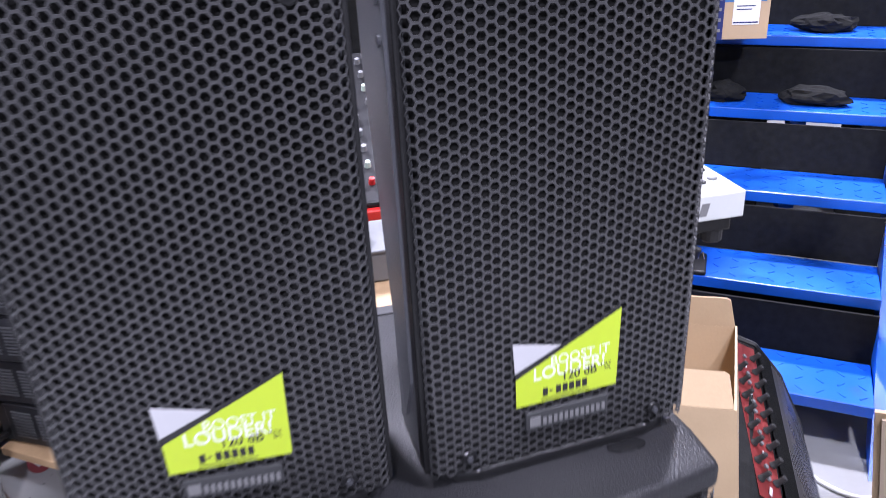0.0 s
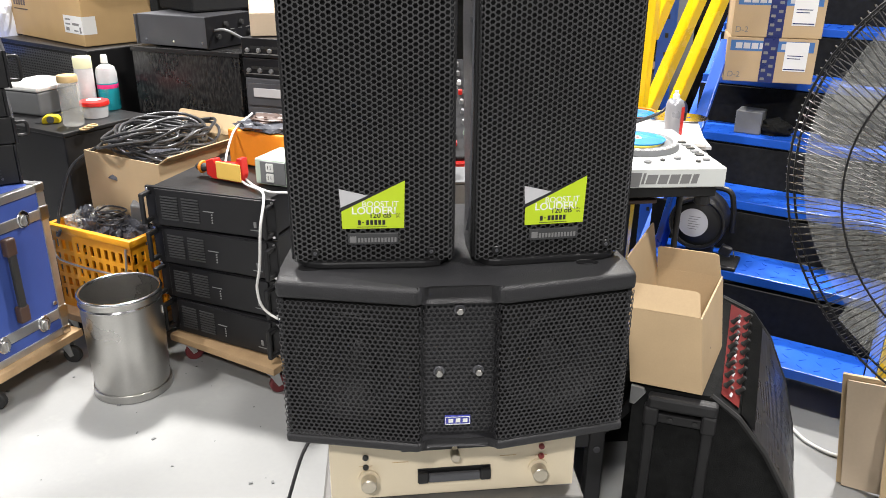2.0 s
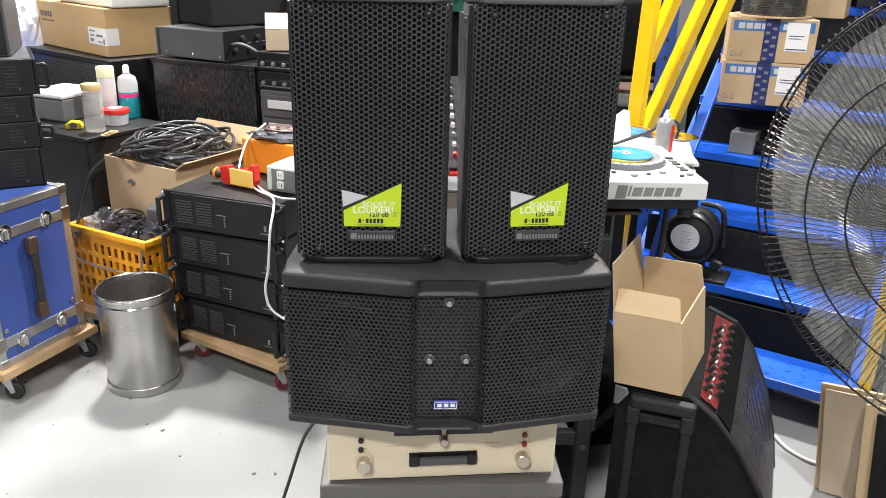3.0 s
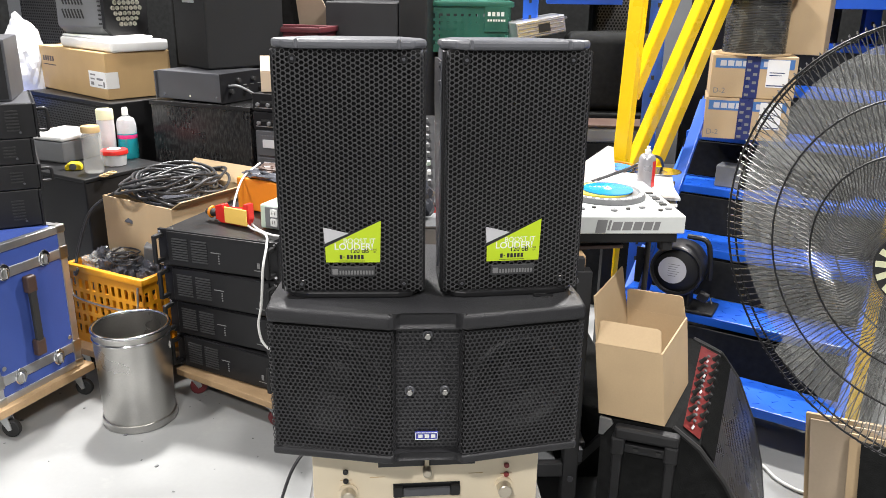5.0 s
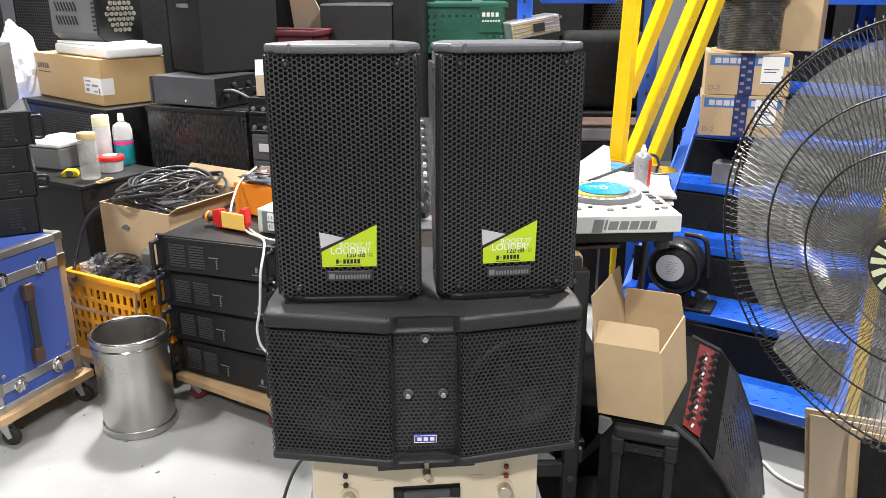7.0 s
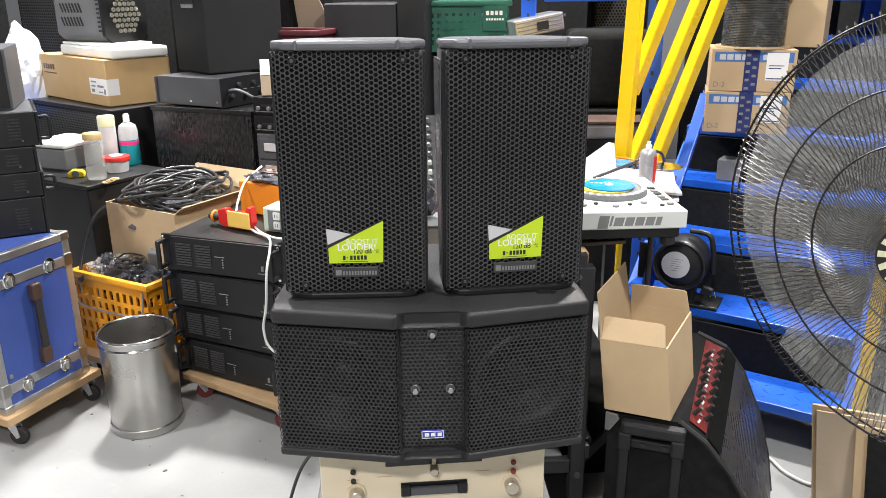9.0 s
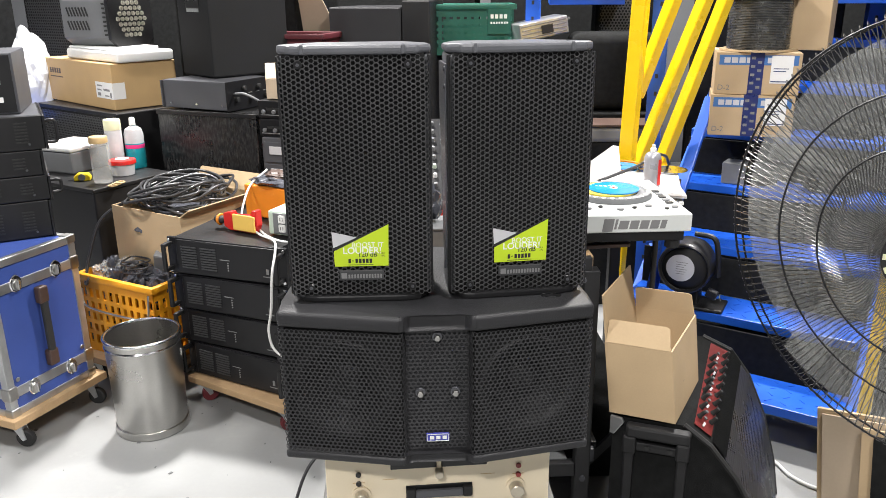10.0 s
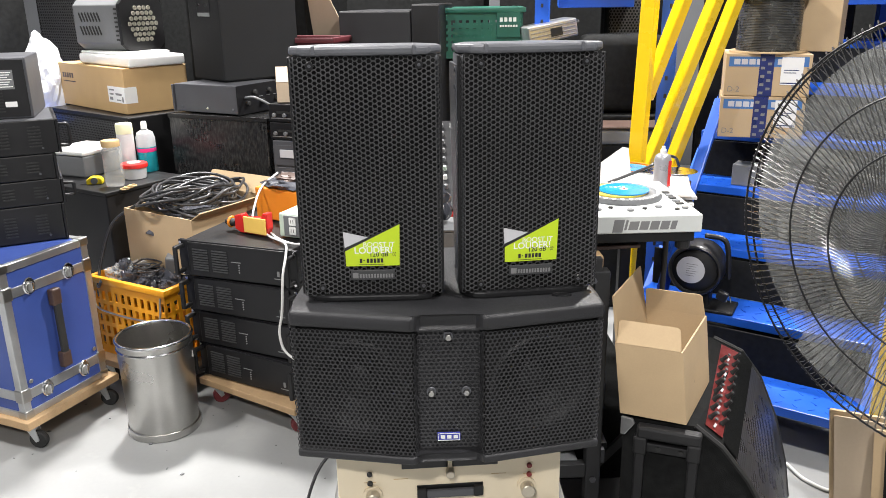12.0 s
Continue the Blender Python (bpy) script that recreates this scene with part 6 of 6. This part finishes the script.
def plain_speaker(m, w, d, h, label, grille=True, name="background_speaker", skin="carpet"):
    s = thing(name, m, label, "loudspeaker", "speakers in the background")
    part("cabinet", B((0, 0, 0), (w, d, h), 0.008), skin, s)
    if grille:
        key = ("bg", round(w, 2), round(h, 2))
        if key not in SHARED:
            SHARED[key] = mesh_grille(w - 0.04, min(h - 0.04, 0.7), 0.017, 0.0062, 0.002, 6)
        g = part_mesh("grille", SHARED[key], "grille", s)
        g.location = (w / 2, -0.006, h - 0.02 - min(h - 0.04, 0.7) / 2)
        part("grille_backing", B((0.015, -0.003, 0.02), (w - 0.015, 0.0, h - 0.015)), "foam", s)
    for fx in (0.05, w - 0.05):
        part("foot", B((fx - 0.02, 0.05, -0.004), (fx + 0.02, 0.09, 0.002)), "rubber", s)
    return s


plain_speaker(pose(-2.62, 3.55, 0.0, 0, 0, -25), 0.55, 0.4, 1.65, "tall black speaker with perforated front")
plain_speaker(pose(-3.35, 3.35, 0.0, 0, 0, -25), 0.62, 0.4, 2.0, "black speaker cabinet in the dark", False)
plain_speaker(pose(-1.75, 3.55, 0.0, 0, 0, -15), 0.75, 0.45, 1.5, "black speaker cabinet in the dark", False)
plain_speaker(pose(-0.835, 3.28, 0.0, 0, 0, -10), 0.38, 0.40, 1.42, "large dark speaker cabinet standing behind", False, skin="fbt")
plain_speaker(pose(-0.455, 3.20, 0.0, 0, 0, -6), 0.14, 0.3, 1.45, "narrow black column speaker", False, skin="plastic")
plain_speaker(pose(-0.30, 3.42, 0.0), 0.42, 0.4, 1.18, "black speaker cabinet under the green crate", False)
plain_speaker(pose(0.50, 3.75, 0.0, 0, 0, 0), 0.30, 0.35, 1.75, "tall black speaker with perforated front")
plain_speaker(pose(0.37, 3.20, 0.0, 0, 0, 4), 0.42, 0.35, 0.92, "black cabinet under the roll of foam", False)
plain_speaker(pose(0.95, 3.35, 0.0, 0, 0, -8), 0.65, 0.4, 1.6, "black speaker cabinet in the dark", False)
plain_speaker(pose(1.85, 3.0, 0.0, 0, 0, -20), 0.7, 0.4, 1.75, "black speaker cabinet behind the stairs", False)
plain_speaker(pose(-0.10, 4.4, 0.0), 1.0, 0.4, 2.0, "black speaker cabinet in the dark", False)
plain_speaker(pose(-1.3, 4.5, 0.0), 1.1, 0.4, 2.1, "black speaker cabinet in the dark", False)
plain_speaker(pose(1.3, 4.6, 0.0), 1.4, 0.4, 2.1, "black speaker cabinet in the dark", False)
plain_speaker(pose(-2.6, 4.6, 0.0), 1.2, 0.4, 2.1, "black speaker cabinet in the dark", False)
roll = thing("foam_roll", pose(0.36, 3.25, 0.924, 0, 0, 4), "dark acoustic foam block with rounded top", "foam")
part("block", B((0.0, 0, 0), (0.42, 0.25, 0.37), 0.05, 4), "carpet", roll, smooth=40)
bd = thing("wood_board", pose(0.42, 3.0, 0.0, 0, 0, 4), "grey case with a wooden board on top", "case")
part("case", B((0.0, 0, 0), (0.34, 0.19, 0.815), 0.01, 3), "carpet", bd)
part("tray", B((-0.01, -0.01, 0.815), (0.35, 0.19, 0.89), 0.02, 3), "greyplastic", bd)
part("board", B((-0.02, -0.02, 0.89), (0.36, 0.19, 0.900), 0.002), "brown", bd)
gc = crate(pose(-0.32, 3.32, 1.185, 0, 0, 6), 0.40, 0.28, 0.24, "green", "green_crate", "green slotted plastic crate with pale printed marks", 5)
gp = part("print_panel", B((0.27, -0.012, 0.10), (0.385, -0.004, 0.225), 0.001), "green", gc)
bars([(0.285 + k * 0.022, 0.175, 0.300 + k * 0.022, 0.195) for k in range(4)] + [(0.285 + k * 0.013, 0.150, 0.294 + k * 0.013, 0.160) for k in range(7)], "inkwhite", gc, pose(0, -0.0121, 0, 90))
ac = thing("aluminium_case", pose(0.12, 3.24, 1.25, 0, 0, 20) @ pose(0, 0, 0, 0, -10, 0), "small ribbed aluminium tool case", "case")
part("shell", B((0, 0, 0), (0.25, 0.17, 0.085), 0.006), "alu", ac)
for k in range(4):
    part("rib", B((0.01, -0.002, 0.012 + k * 0.018), (0.24, 0.001, 0.018 + k * 0.018), 0.001), "inkgrey", ac)
part("badge", B((0.11, -0.004, 0.02), (0.17, -0.002, 0.06), 0.001), "ink", ac)
part("handle", tube(smooth_line([(0.25, 0.05, 0.05), (0.28, 0.06, 0.06), (0.28, 0.11, 0.06), (0.25, 0.12, 0.05)], 5), 0.006, 8), "rubber", ac)
stn = thing("case_stand", pose(0.11, 3.2, 0), "black speaker box below the aluminium case", "box")
part("shell", B((0, 0.02, 0), (0.27, 0.3, 1.235), 0.006), "carpet", stn)
rc = crate(pose(-1.13, 3.10, 1.20, 0, 0, -8), 0.32, 0.22, 0.10, "darkred", "red_crate", "dark red slotted crate of loose cables", 3)
rs = thing("crate_stand", pose(-1.15, 3.09, 0, 0, 0, -8), "black cabinet below the red crate", "cabinet")
part("shell", B((0.05, 0.05, 0), (0.36, 0.25, 1.198), 0.006), "carpet", rs)
bb = thing("beige_board", pose(-1.05, 3.45, 1.20, 12, 0, -8), "bent beige cardboard sheet standing up", "board")
part("sheet", prism([(0, 0), (0.17, 0), (0.22, 0.14), (0.14, 0.34), (0, 0.34)], -0.003, 0.003, m=pose(0, 0, 0, 90)), "beige", bb)
shf = thing("blue_shelf", pose(0.2, 3.45, 0), "blue steel rack shelf with equipment on it", "shelf")
part("shelf", B((0.05, 0, 1.42), (0.42, 0.6, 1.46), 0.003), "bluesteel", shf)
part("shelf", B((1.2, -0.3, 1.46), (2.2, 0.3, 1.50), 0.003), "bluesteel", shf)
hdr = thing("blue_header", pose(1.2, 2.95, 1.43, 0, 0, -10), "blue steel shelf edge above the cartons", "shelf")
part("edge", B((0.12, 0, 0), (1.1, 0.35, 0.05), 0.003), "bluesteel", hdr)

# grit and scraps on the floor
random.seed(40)
bm = bmesh.new()
for k in range(45):
    x, y = random.uniform(-1.6, -0.25), random.uniform(0.9, 2.0)
    s_ = random.choice([0.002, 0.003, 0.004, 0.006])
    box(bm, (-s_, -s_ * 0.6, 0), (s_, s_ * 0.6, s_ * 0.5), m=pose(x, y, 0.0005, 0, 0, random.uniform(0, 180)))
tagged(part("floor_grit", bm, "greyplastic", None), "scattered grit and scraps on the floor", "grit", kind="stuff")
